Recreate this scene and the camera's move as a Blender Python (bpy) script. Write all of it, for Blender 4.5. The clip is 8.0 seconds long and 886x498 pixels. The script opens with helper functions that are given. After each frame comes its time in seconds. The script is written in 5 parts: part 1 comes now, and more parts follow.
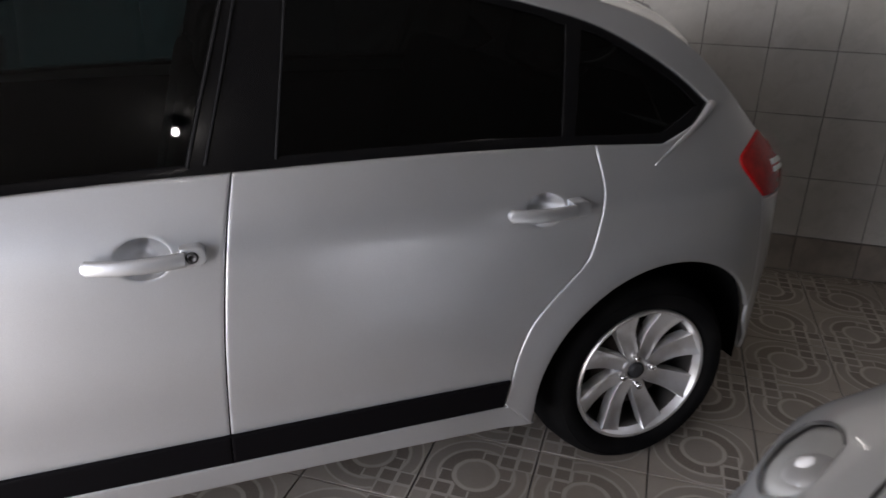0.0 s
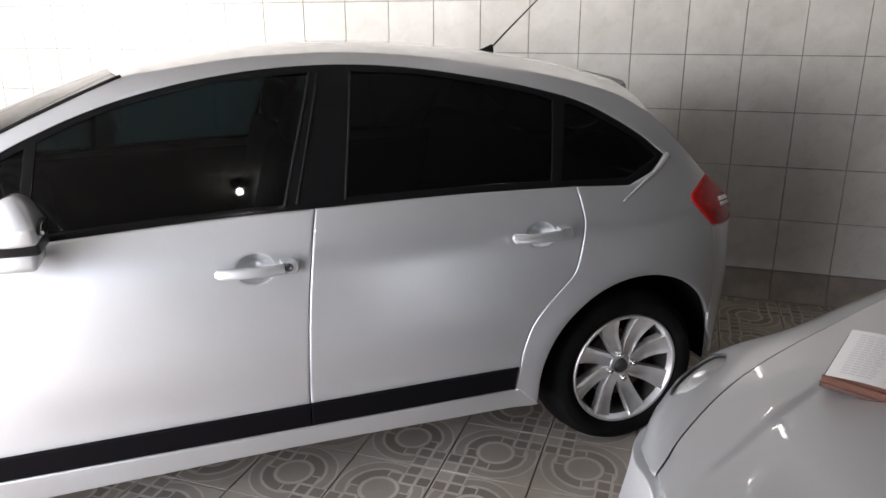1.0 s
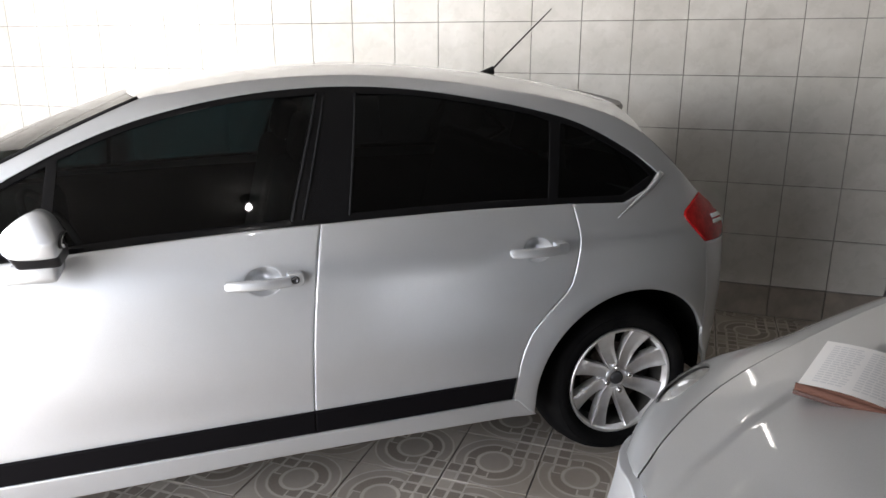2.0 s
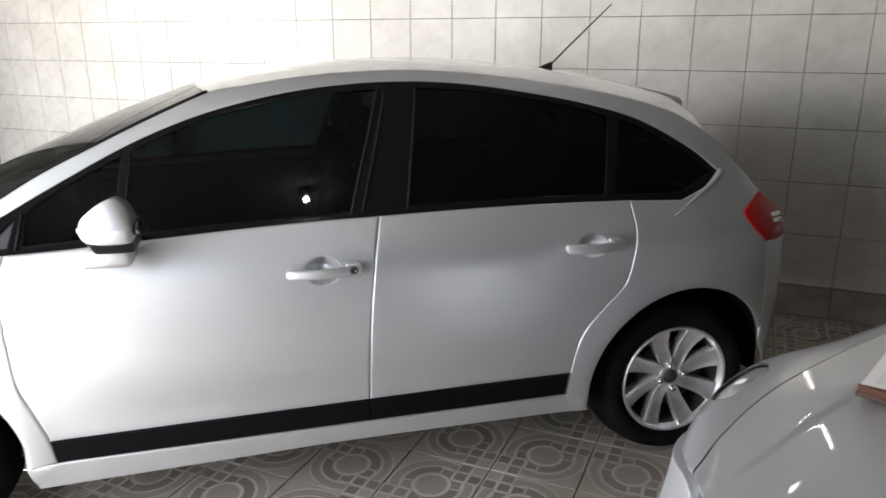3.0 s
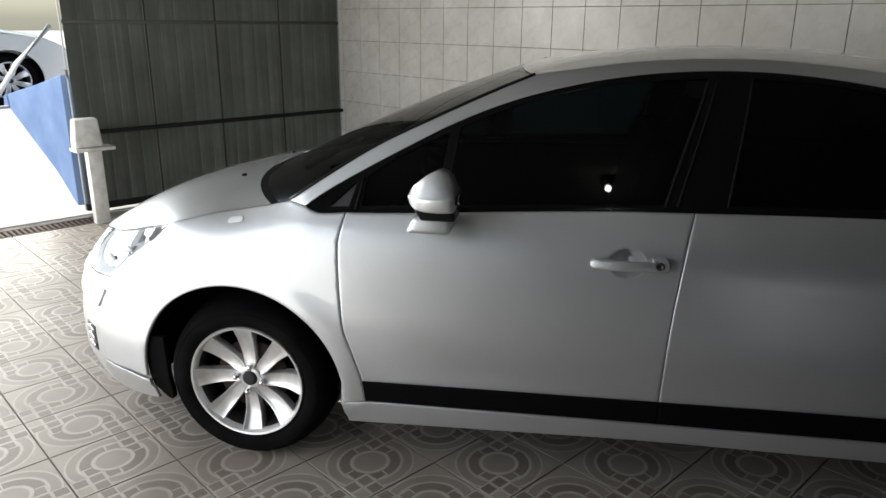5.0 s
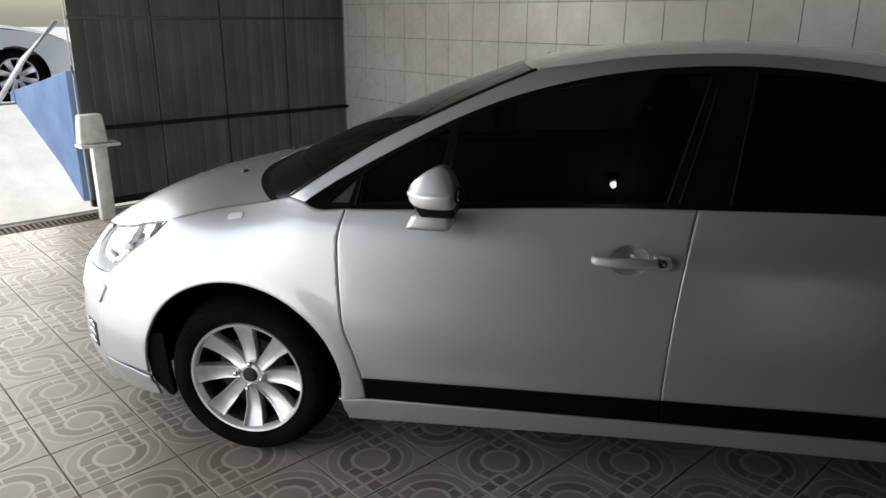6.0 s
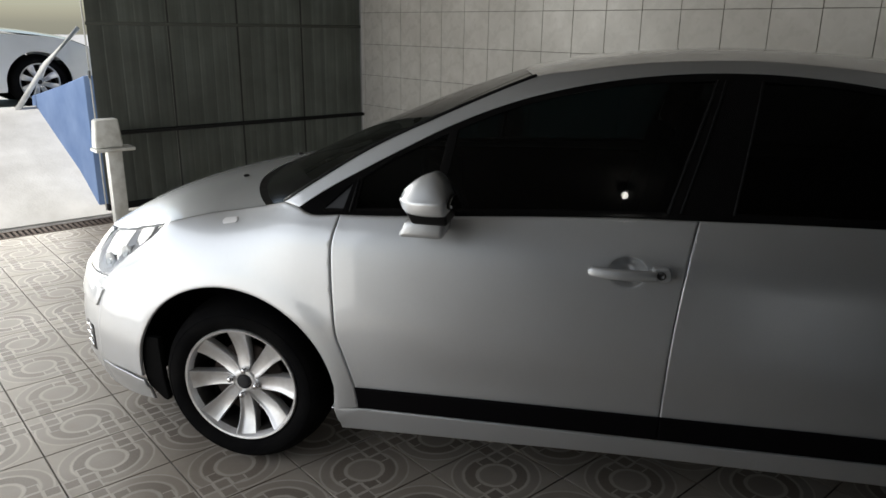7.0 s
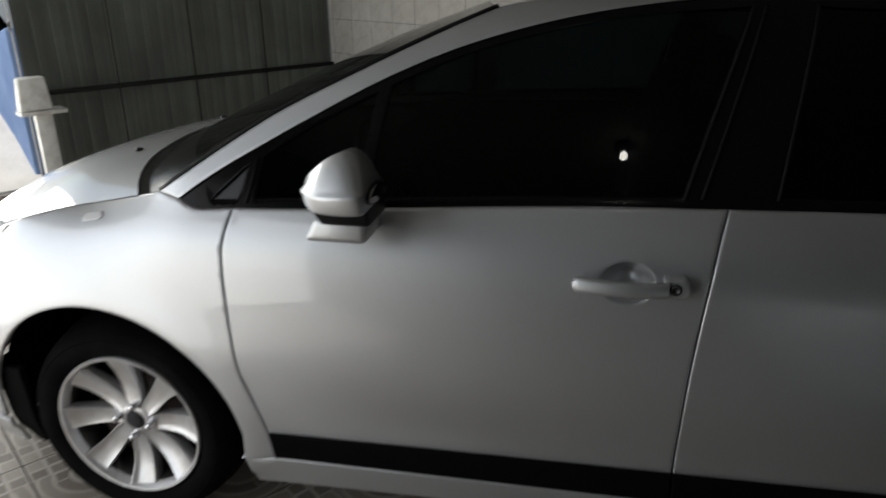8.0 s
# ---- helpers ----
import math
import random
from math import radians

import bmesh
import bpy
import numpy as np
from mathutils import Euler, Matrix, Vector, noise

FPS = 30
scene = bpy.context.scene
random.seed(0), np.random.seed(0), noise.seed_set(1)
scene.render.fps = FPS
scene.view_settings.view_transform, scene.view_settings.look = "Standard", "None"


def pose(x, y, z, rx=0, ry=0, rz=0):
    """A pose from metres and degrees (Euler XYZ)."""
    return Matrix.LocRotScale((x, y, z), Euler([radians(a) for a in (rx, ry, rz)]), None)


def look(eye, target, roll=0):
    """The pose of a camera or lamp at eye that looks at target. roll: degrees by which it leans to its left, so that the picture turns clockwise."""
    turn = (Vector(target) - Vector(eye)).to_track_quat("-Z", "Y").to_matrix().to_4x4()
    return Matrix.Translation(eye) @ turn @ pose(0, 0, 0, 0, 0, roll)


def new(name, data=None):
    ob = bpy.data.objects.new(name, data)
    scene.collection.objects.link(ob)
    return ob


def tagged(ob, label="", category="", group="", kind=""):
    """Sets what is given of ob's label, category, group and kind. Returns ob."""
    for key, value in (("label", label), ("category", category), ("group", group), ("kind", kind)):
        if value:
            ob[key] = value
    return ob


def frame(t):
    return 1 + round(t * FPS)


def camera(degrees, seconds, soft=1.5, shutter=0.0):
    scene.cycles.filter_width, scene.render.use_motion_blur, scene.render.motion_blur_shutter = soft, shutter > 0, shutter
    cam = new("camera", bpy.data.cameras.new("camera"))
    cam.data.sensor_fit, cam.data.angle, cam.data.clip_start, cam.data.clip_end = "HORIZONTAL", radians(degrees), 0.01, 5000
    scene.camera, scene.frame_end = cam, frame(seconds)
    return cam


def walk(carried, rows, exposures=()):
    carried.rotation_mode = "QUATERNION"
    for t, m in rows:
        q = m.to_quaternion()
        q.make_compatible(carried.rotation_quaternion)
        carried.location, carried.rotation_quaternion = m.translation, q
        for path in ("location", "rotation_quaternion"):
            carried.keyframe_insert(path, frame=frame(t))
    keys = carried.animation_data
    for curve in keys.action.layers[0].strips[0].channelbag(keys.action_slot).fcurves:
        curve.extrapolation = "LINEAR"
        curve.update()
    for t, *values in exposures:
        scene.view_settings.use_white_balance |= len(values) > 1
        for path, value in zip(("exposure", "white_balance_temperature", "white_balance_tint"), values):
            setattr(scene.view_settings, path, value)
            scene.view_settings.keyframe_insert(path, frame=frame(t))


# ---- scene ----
cam = camera(62.9, 8.0, shutter=0.35)
PATH = [
    (0, (1.402, -2.339, 1.473), (2.046, -0.608, 0.705), 1.6),
    (0.2, (1.370, -2.484, 1.503), (2.028, -0.744, 0.771), 1.2),
    (0.5, (1.26, -2.716, 1.503), (1.888, -0.938, 0.837), 0.6),
    (0.8, (1.202, -2.890, 1.534), (1.791, -1.087, 0.901), 0.0),
    (1, (1.194, -2.933, 1.555), (1.792, -1.12, 0.959), -0.2),
    (2.5, (1.18, -3.047, 1.581), (1.733, -1.206, 1.029), 0.3),
    (3, (1.159, -3.053, 1.58), (1.609, -1.188, 1.014), -0.1),
    (3.5, (1.121, -3.056, 1.573), (1.369, -1.155, 1.001), -0.3),
    (4, (1.091, -3.064, 1.571), (1.023, -1.155, 0.979), -0.2),
    (4.5, (1.086, -3.048, 1.572), (0.816, -1.159, 0.975), 0.7),
    (6, (1.113, -3.008, 1.568), (0.776, -1.134, 0.959), 0.4),
    (6.5, (1.117, -3.003, 1.564), (0.778, -1.134, 0.94), 0.8),
    (7, (1.189, -2.951, 1.55), (0.791, -1.08, 0.966), 0.8),
    (7.3, (1.196, -2.827, 1.536), (0.796, -0.980, 0.881), 0.7),
    (7.5, (1.208, -2.695, 1.484), (0.761, -0.872, 0.792), -0.4),
    (7.8, (1.183, -2.452, 1.504), (0.777, -0.640, 0.760), 0.3),
    (8, (1.211, -2.3, 1.486), (0.824, -0.474, 0.768), -0.7),
]
EXPO = [(0.0, 1.5, 6500, 17), (0.5, 1.93, 6500, 16), (1.0, 2.13, 6500, 15), (2.5, 2.1, 6500, 12), (3.2, 1.65, 6500, 11), (3.7, 0.9, 6500, 8),
        (4.2, 0.65, 6550, 7), (4.7, 0.35, 6550, 7), (6.0, -0.18, 6580, 8), (8.0, -0.48, 6650, 8)]
walk(cam, [(t, look(e, g, r)) for t, e, g, r in PATH], EXPO)

# ---- light ----
world = bpy.data.worlds.new("sky")
scene.world = world
world.use_nodes = True
wn = world.node_tree.nodes
sky = wn.new("ShaderNodeTexSky")
sky.sky_type = "NISHITA"
sky.sun_disc = False
sky.sun_elevation = radians(65)
sky.sun_rotation = radians(-131.6)
sky.dust_density, sky.ozone_density = 1.0, 0.8
world.node_tree.links.new(sky.outputs[0], wn["Background"].inputs[0])
wn["Background"].inputs[1].default_value = 0.15
sun = new("sun", bpy.data.lights.new("sun", "SUN"))
sun.data.energy, sun.data.angle, sun.data.color = 5.0, radians(0.5), (1.0, 0.96, 0.9)
sun.matrix_world = look((-1.68, -1.49, 5.5), (0, 0, 0))

ROOM = pose(0, 0, 0, 0, 0, -36.8)      # u along the tiled wall, v towards it
U0, U1, V0, V1, HC = -3.60, 6.9, -2.45, 2.717, 2.75
SIDE_END = 1.55      # end of the added side opening
# daylight through the open part of the gate: off the sunlit ramp below, from the sky above
for z0, z1, power in ((0.10, 0.78, 30), (1.30, 2.30, 76)):
    day = new("gate_daylight", bpy.data.lights.new("gate_daylight", "AREA"))
    day.data.shape, day.data.size, day.data.size_y = "RECTANGLE", 2.2, z1 - z0
    day.data.energy, day.data.color = power, (1.0, 0.985, 0.945)
    day.matrix_world = ROOM @ Matrix.Translation((U0 - 0.02, -1.25, (z0 + z1) / 2)) @ pose(0, 0, 0, 90, 0, -90)
# fill lamp in an added, unseen side opening; lights the near side of the car
side_fill = new("yard_daylight", bpy.data.lights.new("yard_daylight", "AREA"))
side_fill.data.shape, side_fill.data.size, side_fill.data.size_y = "RECTANGLE", SIDE_END + 3.28, 2.28
side_fill.data.energy, side_fill.data.color = 62, (1.0, 0.978, 0.955)
side_fill.matrix_world = ROOM @ Matrix.Translation(((SIDE_END - 3.28) / 2, V0 - 0.02, 1.17)) @ pose(0, 0, 0, 90, 0, 0)


# ---- materials ----
def mat(name, color=(0.5, 0.5, 0.5), rough=0.5, metal=0.0, coat=0.0, spec=0.5):
    m = bpy.data.materials.new(name)
    m.use_nodes = True
    b = m.node_tree.nodes["Principled BSDF"]
    b.inputs["Base Color"].default_value = (*color, 1)
    b.inputs["Roughness"].default_value = rough
    b.inputs["Metallic"].default_value = metal
    b.inputs["Coat Weight"].default_value = coat
    b.inputs["Coat Roughness"].default_value = 0.06
    b.inputs["Specular IOR Level"].default_value = spec
    return m


def nd(m, kind, **kw):
    n = m.node_tree.nodes.new(kind)
    for k, v in kw.items():
        if k in n.inputs:
            n.inputs[k].default_value = v
    return n


def ln(m, a, b):
    m.node_tree.links.new(a, b)


def coords(m, kind="Object"):
    return nd(m, "ShaderNodeTexCoord").outputs[kind]


def world_coords(m):
    return nd(m, "ShaderNodeNewGeometry").outputs["Position"]


def noise_tex(m, scale, detail=4, vec=None, rough=0.55):
    n = nd(m, "ShaderNodeTexNoise", Scale=scale, Detail=detail, Roughness=rough)
    ln(m, vec if vec else coords(m), n.inputs["Vector"])
    return n.outputs["Fac"]


def ramp(m, fac, stops):
    r = m.node_tree.nodes.new("ShaderNodeValToRGB")
    el = r.color_ramp.elements
    while len(el) < len(stops):
        el.new(0.5)
    for e, (p, c) in zip(el, stops):
        e.position, e.color = p, (*c, 1) if len(c) == 3 else c
    ln(m, fac, r.inputs[0])
    return r.outputs[0]


def mixc(m, fac, a, b, blend="MIX"):
    n = m.node_tree.nodes.new("ShaderNodeMix")
    n.data_type, n.blend_type = "RGBA", blend
    for sock, v in ((n.inputs[0], fac), (n.inputs[6], a), (n.inputs[7], b)):
        if hasattr(v, "is_linked"):
            ln(m, v, sock)
        else:
            sock.default_value = v if sock is n.inputs[0] else (*v, 1)
    return n.outputs[2]


def mth(m, op, a, b=0.0, c=0.0):
    n = m.node_tree.nodes.new("ShaderNodeMath")
    n.operation = op
    for i, v in enumerate((a, b, c)):
        if hasattr(v, "is_linked"):
            ln(m, v, n.inputs[i])
        else:
            n.inputs[i].default_value = v
    return n.outputs[0]


def setin(m, name, sock):
    ln(m, sock, m.node_tree.nodes["Principled BSDF"].inputs[name])


def bump(m, height, strength=0.2, dist=0.01):
    b = nd(m, "ShaderNodeBump", Strength=strength, Distance=dist)
    ln(m, height, b.inputs["Height"])
    setin(m, "Normal", b.outputs[0])


def scaled_rough(m, lo, hi, scale):
    r = nd(m, "ShaderNodeMapRange")
    r.inputs["To Min"].default_value, r.inputs["To Max"].default_value = lo, hi
    ln(m, noise_tex(m, scale), r.inputs["Value"])
    setin(m, "Roughness", r.outputs[0])


def paint_mat(name, color):
    m = mat(name, color, 0.42, 0.88, 1.0)
    b = m.node_tree.nodes["Principled BSDF"]
    b.inputs["Coat IOR"].default_value, b.inputs["Coat Roughness"].default_value = 1.62, 0.035
    flake = noise_tex(m, 900, 2)
    film = noise_tex(m, 2.3, 5)
    c = mixc(m, ramp(m, flake, [(0.35, (0, 0, 0)), (0.65, (1, 1, 1))]), tuple(v * 0.95 for v in color), tuple(min(1, v * 1.05) for v in color))
    c = mixc(m, ramp(m, film, [(0.4, (0, 0, 0)), (0.75, (0.25, 0.25, 0.25))]), c, (0.5, 0.5, 0.49))
    setin(m, "Base Color", c)
    scaled_rough(m, 0.44, 0.52, 6)
    return m


def glass_mat(name, tint):
    m = bpy.data.materials.new(name)
    m.use_nodes = True
    nt = m.node_tree
    nt.nodes.remove(nt.nodes["Principled BSDF"])
    tr, gl, mx = nt.nodes.new("ShaderNodeBsdfTransparent"), nt.nodes.new("ShaderNodeBsdfGlossy"), nt.nodes.new("ShaderNodeMixShader")
    tr.inputs[0].default_value = (*tint, 1)
    gl.inputs["Roughness"].default_value = 0.015
    fr = nt.nodes.new("ShaderNodeFresnel")
    fr.inputs[0].default_value = 1.34
    nt.links.new(fr.outputs[0], mx.inputs[0])
    nt.links.new(tr.outputs[0], mx.inputs[1])
    nt.links.new(gl.outputs[0], mx.inputs[2])
    nt.links.new(mx.outputs[0], nt.nodes["Material Output"].inputs[0])
    return m


PAINT = paint_mat("silver_paint", (0.67, 0.688, 0.71))
PAINT2 = paint_mat("pewter_paint", (0.55, 0.565, 0.58))
# pewter paint darkened for shade, so the nose mirrors weaker in the silver door
BUMPER2 = mat("dimmed_bumper_paint", (0.36, 0.37, 0.385), 0.45, 0.5)
scaled_rough(BUMPER2, 0.4, 0.55, 8)
BLACK = mat("black_plastic", (0.006, 0.006, 0.007), 0.35, spec=0.3)
scaled_rough(BLACK, 0.28, 0.45, 30)
GLOSSBLACK = mat("gloss_black_trim", (0.004, 0.004, 0.0045), 0.12, spec=0.2)
scaled_rough(GLOSSBLACK, 0.08, 0.18, 18)
STRIP = mat("rub_strip_plastic", (0.004, 0.0035, 0.0042), 0.65, spec=0.06)
bump(STRIP, noise_tex(STRIP, 700, 2), 0.15, 0.001)
RUBBER = mat("tyre_rubber", (0.018, 0.018, 0.019), 0.85, spec=0.05)
setin(RUBBER, "Base Color", ramp(RUBBER, noise_tex(RUBBER, 9, 6), [(0.35, (0.004, 0.004, 0.0045)), (0.75, (0.010, 0.0097, 0.0095))]))
bump(RUBBER, noise_tex(RUBBER, 260, 3), 0.25, 0.002)
DARK = mat("dark_liner", (0.004, 0.004, 0.004), 0.9, spec=0.1)
TRIM = mat("cabin_trim", (0.03, 0.03, 0.032), 0.8)
FABRIC = mat("seat_fabric", (0.035, 0.036, 0.04), 0.95)
bump(FABRIC, noise_tex(FABRIC, 300, 3), 0.4, 0.002)
ALLOY = mat("alloy_lacquer", (0.62, 0.62, 0.63), 0.3, 0.8, 0.6)
setin(ALLOY, "Base Color", ramp(ALLOY, noise_tex(ALLOY, 14, 6), [(0.3, (0.62, 0.60, 0.585)), (0.55, (0.78, 0.78, 0.785))]))
scaled_rough(ALLOY, 0.30, 0.46, 20)
# rim metal with the shade behind the spokes put into its colour
BARREL = mat("shaded_barrel_metal", (0.10, 0.096, 0.092), 0.36, 0.85)
STEEL = mat("steel_nut", (0.5, 0.5, 0.5), 0.3, 1.0)
RUST = mat("brake_iron", (0.03, 0.02, 0.016), 0.7, 0.3)
SPOILER = mat("spoiler_dark_grey", (0.11, 0.108, 0.115), 0.4)
scaled_rough(SPOILER, 0.35, 0.5, 12)
SEAL = mat("grey_rubber_seal", (0.009, 0.009, 0.010), 0.7, spec=0.15)
LOCK = mat("lock_metal", (0.10, 0.10, 0.105), 0.35, 0.7)
CHROME = mat("chrome", (0.82, 0.82, 0.83), 0.08, 1.0)
REDLENS = mat("red_lens", (0.42, 0.008, 0.008), 0.25, 0.0, 0.15, spec=0.25)
setin(REDLENS, "Base Color", ramp(REDLENS, noise_tex(REDLENS, 60, 2), [(0.3, (0.30, 0.004, 0.005)), (0.7, (0.5, 0.012, 0.012))]))
LAMPBOWL = mat("lamp_reflector", (0.86, 0.86, 0.87), 0.3, 0.1)
LAMPGREY = mat("lamp_mask_grey", (0.22, 0.22, 0.225), 0.3, 0.3)
LAMPCUP = mat("lamp_housing_pale", (0.90, 0.91, 0.90), 0.2, 0.1)
CLEAR = glass_mat("clear_lens", (0.93, 0.94, 0.95))
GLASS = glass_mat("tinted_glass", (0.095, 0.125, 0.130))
# same glass as GLASS, darkened to dim the wall seen through the far panes
GLASSFAR = glass_mat("dimmed_far_glass", (0.028, 0.050, 0.054))
GLASSR = glass_mat("dark_tinted_glass", (0.03, 0.036, 0.038))
WINDSCREEN = glass_mat("windscreen_glass", (0.55, 0.62, 0.58))
SAIL = mat("grey_sail_panel", (0.035, 0.037, 0.042), 0.28)
scaled_rough(SAIL, 0.24, 0.36, 15)
MIRROR = mat("mirror_glass", (0.85, 0.85, 0.86), 0.02, 1.0)


# ---- building helpers ----
def part(name, bm, material, parent=None, label="", sharp=None):
    me = bpy.data.meshes.new(name)
    bmesh.ops.recalc_face_normals(bm, faces=bm.faces)
    bm.to_mesh(me)
    bm.free()
    for p in me.polygons:
        p.use_smooth = True
    if sharp is not None:
        me.set_sharp_from_angle(angle=radians(sharp))
    me.materials.append(material)
    ob = new(name, me)
    ob.parent = parent
    if label:
        ob["label"] = label
    return ob


def thing(name, label, category, group="", kind="", at=None):
    ob = new(name)
    ob.empty_display_size = 0.1
    if at is not None:
        ob.matrix_world = at
    return tagged(ob, label, category, group, kind)


def box(bm, lo, hi, bevel=0.0, seg=2, m=None):
    c = [(a + b) / 2 for a, b in zip(lo, hi)]
    d = [b - a for a, b in zip(lo, hi)]
    mm = Matrix.Translation(c) @ Matrix.Diagonal((*d, 1))
    r = bmesh.ops.create_cube(bm, size=1.0, matrix=(m @ mm) if m else mm)
    if bevel:
        es = list({e for v in r["verts"] for e in v.link_edges})
        bmesh.ops.bevel(bm, geom=es, offset=bevel, segments=seg, affect="EDGES", profile=0.5)
    return bm


def box_part(name, lo, hi, material, parent, bevel=0.004, label="", m=None):
    return part(name, box(bmesh.new(), lo, hi, bevel, 2, m), material, parent, label, 35)


def tube(bm, pts, r, seg=10, r2=None):
    """A round bar along points, closed at its ends."""
    pts = [Vector(p) for p in pts]
    rings = []
    for i, p in enumerate(pts):
        d = (pts[min(i + 1, len(pts) - 1)] - pts[max(i - 1, 0)]).normalized()
        a = d.orthogonal().normalized()
        b = d.cross(a)
        rr = r if r2 is None else r + (r2 - r) * i / (len(pts) - 1)
        rings.append([bm.verts.new(p + rr * (a * math.cos(2 * math.pi * k / seg) + b * math.sin(2 * math.pi * k / seg))) for k in range(seg)])
    for q, s in zip(rings, rings[1:]):
        for k in range(seg):
            bm.faces.new((q[k], q[(k + 1) % seg], s[(k + 1) % seg], s[k]))
    bm.faces.new(rings[0][::-1])
    bm.faces.new(rings[-1])
    return bm


def lathe(bm, prof, seg=48, m=None, close=False):
    """Turns (radius, height) pairs round the local z axis."""
    m = m or Matrix()
    rows = [[bm.verts.new(m @ Vector((r * math.cos(2 * math.pi * k / seg), r * math.sin(2 * math.pi * k / seg), h))) for k in range(seg)] for r, h in prof]
    pairs = list(zip(rows, rows[1:])) + ([(rows[-1], rows[0])] if close else [])
    for a, b in pairs:
        for k in range(seg):
            bm.faces.new((a[k], a[(k + 1) % seg], b[(k + 1) % seg], b[k]))
    return bm


def grid(bm, rows):
    vs = [[bm.verts.new(p) for p in r] for r in rows]
    for a, b in zip(vs, vs[1:]):
        for i in range(len(a) - 1):
            bm.faces.new((a[i], a[i + 1], b[i + 1], b[i]))
    return vs


def spline(pts, step=0.02):
    """A smooth curve through 2D or 3D points, evenly resampled."""
    p = [np.array(q, float) for q in pts]
    if len(p) == 2:
        k = max(1, int(np.linalg.norm(p[1] - p[0]) / step))
        return [p[0] + (p[1] - p[0]) * i / k for i in range(k + 1)]
    out = []
    for i in range(len(p) - 1):
        a, b = p[i], p[i + 1]
        z, c = p[i - 1] if i else 2 * a - b, p[i + 2] if i + 2 < len(p) else 2 * b - a
        k = max(2, int(np.linalg.norm(b - a) / step))
        for j in range(k):
            t = j / k
            out.append(0.5 * (2 * a + (b - z) * t + (2 * z - 5 * a + 4 * b - c) * t * t + (3 * a - z - 3 * b + c) * t ** 3))
    out.append(p[-1])
    return out


def outline(*runs, step=0.02):
    """Joins smooth runs into one closed loop, with corners between the runs."""
    loop = []
    for r in runs:
        for q in spline(r, step):
            if not loop or np.linalg.norm(q - loop[-1]) > 1e-4:
                loop.append(q)
    if np.linalg.norm(loop[0] - loop[-1]) < 1e-4:
        loop.pop()
    return np.array(loop)


def inside(loop, x, z):
    hit = False
    n = len(loop)
    j = n - 1
    for i in range(n):
        xi, zi, xj, zj = loop[i][0], loop[i][1], loop[j][0], loop[j][1]
        if (zi > z) != (zj > z) and x < (xj - xi) * (z - zi) / (zj - zi) + xi:
            hit = not hit
        j = i
    return hit


def shifted(loop, d):
    """Moves a loop along its outward side by d."""
    a = np.roll(loop, 1, 0)
    b = np.roll(loop, -1, 0)
    t = b - a
    t /= np.maximum(np.linalg.norm(t, axis=1)[:, None], 1e-9)
    area = np.sum(loop[:, 0] * b[:, 1] - b[:, 0] * loop[:, 1])
    nrm = np.stack([t[:, 1], -t[:, 0]], 1) * (1 if area > 0 else -1)
    return loop + nrm * d


def patch(bm, surf, loop, holes=(), res=0.04, rim=0.012, depth=0.0, round_=0.0028, hole_rim=None, support=0.006):
    """Fills a loop on surf(a, b, depth) with a fine mesh and turns its edges in by rim."""
    from mathutils.geometry import delaunay_2d_cdt
    loops = [loop, *holes]
    pts, edges = [], []
    for lp in loops:
        s = len(pts)
        pts += [Vector((float(q[0]), float(q[1]))) for q in lp]
        edges += [(s + i, s + (i + 1) % len(lp)) for i in range(len(lp))]
    bnd = np.array([(p.x, p.y) for p in pts])
    lo, hi = loop.min(0), loop.max(0)
    for x in np.arange(lo[0] + res / 2, hi[0], res):
        for z in np.arange(lo[1] + res / 2, hi[1], res):
            if inside(loop, x, z) and not any(inside(h, x, z) for h in holes):
                if np.min(np.sum((bnd - (x, z)) ** 2, 1)) > (0.45 * res) ** 2:
                    pts.append(Vector((float(x), float(z))))
    if support:
        for li, lp in enumerate(loops):
            for q in shifted(lp, -support if li == 0 else support):
                if inside(loop, *q) and not any(inside(h, *q) for h in holes) and np.min(np.sum((bnd - q) ** 2, 1)) > (0.7 * support) ** 2:
                    pts.append(Vector((float(q[0]), float(q[1]))))
    v2, _, faces, orig, _, _ = delaunay_2d_cdt(pts, edges, [], 0, 1e-5, True)
    vs = [bm.verts.new(surf(p.x, p.y, depth)) for p in v2]
    for f in faces:
        c = sum((v2[i] for i in f), Vector((0, 0))) / len(f)
        if inside(loop, c.x, c.y) and not any(inside(h, c.x, c.y) for h in holes):
            bm.faces.new([vs[i] for i in f])
    where = {}
    for i, o in enumerate(orig):
        for k in o:
            where[k] = vs[i]
    s = 0
    for li, lp in enumerate(loops):
        n = len(lp)
        base = [where.get(s + i) for i in range(n)]
        s += n
        rr = rim if li == 0 or hole_rim is None else hole_rim
        if rr:
            out = shifted(lp, round_ if li == 0 else -round_)
            mid = shifted(lp, 0.6 * round_ if li == 0 else -0.6 * round_)
            r0 = [bm.verts.new(surf(q[0], q[1], depth + 0.35 * round_)) for q in mid]
            r1 = [bm.verts.new(surf(q[0], q[1], depth + 1.2 * round_)) for q in out]
            r2 = [bm.verts.new(surf(q[0], q[1], depth + rr)) for q in out]
            for a, b in ((base, r0), (r0, r1), (r1, r2)):
                for i in range(n):
                    j = (i + 1) % n
                    if a[i] and a[j] and a[i] is not a[j]:
                        try:
                            bm.faces.new((a[i], a[j], b[j], b[i]))
                        except ValueError:
                            pass
    loose = [v for v in bm.verts if not v.link_faces]
    bmesh.ops.delete(bm, geom=loose, context="VERTS")
    return bm


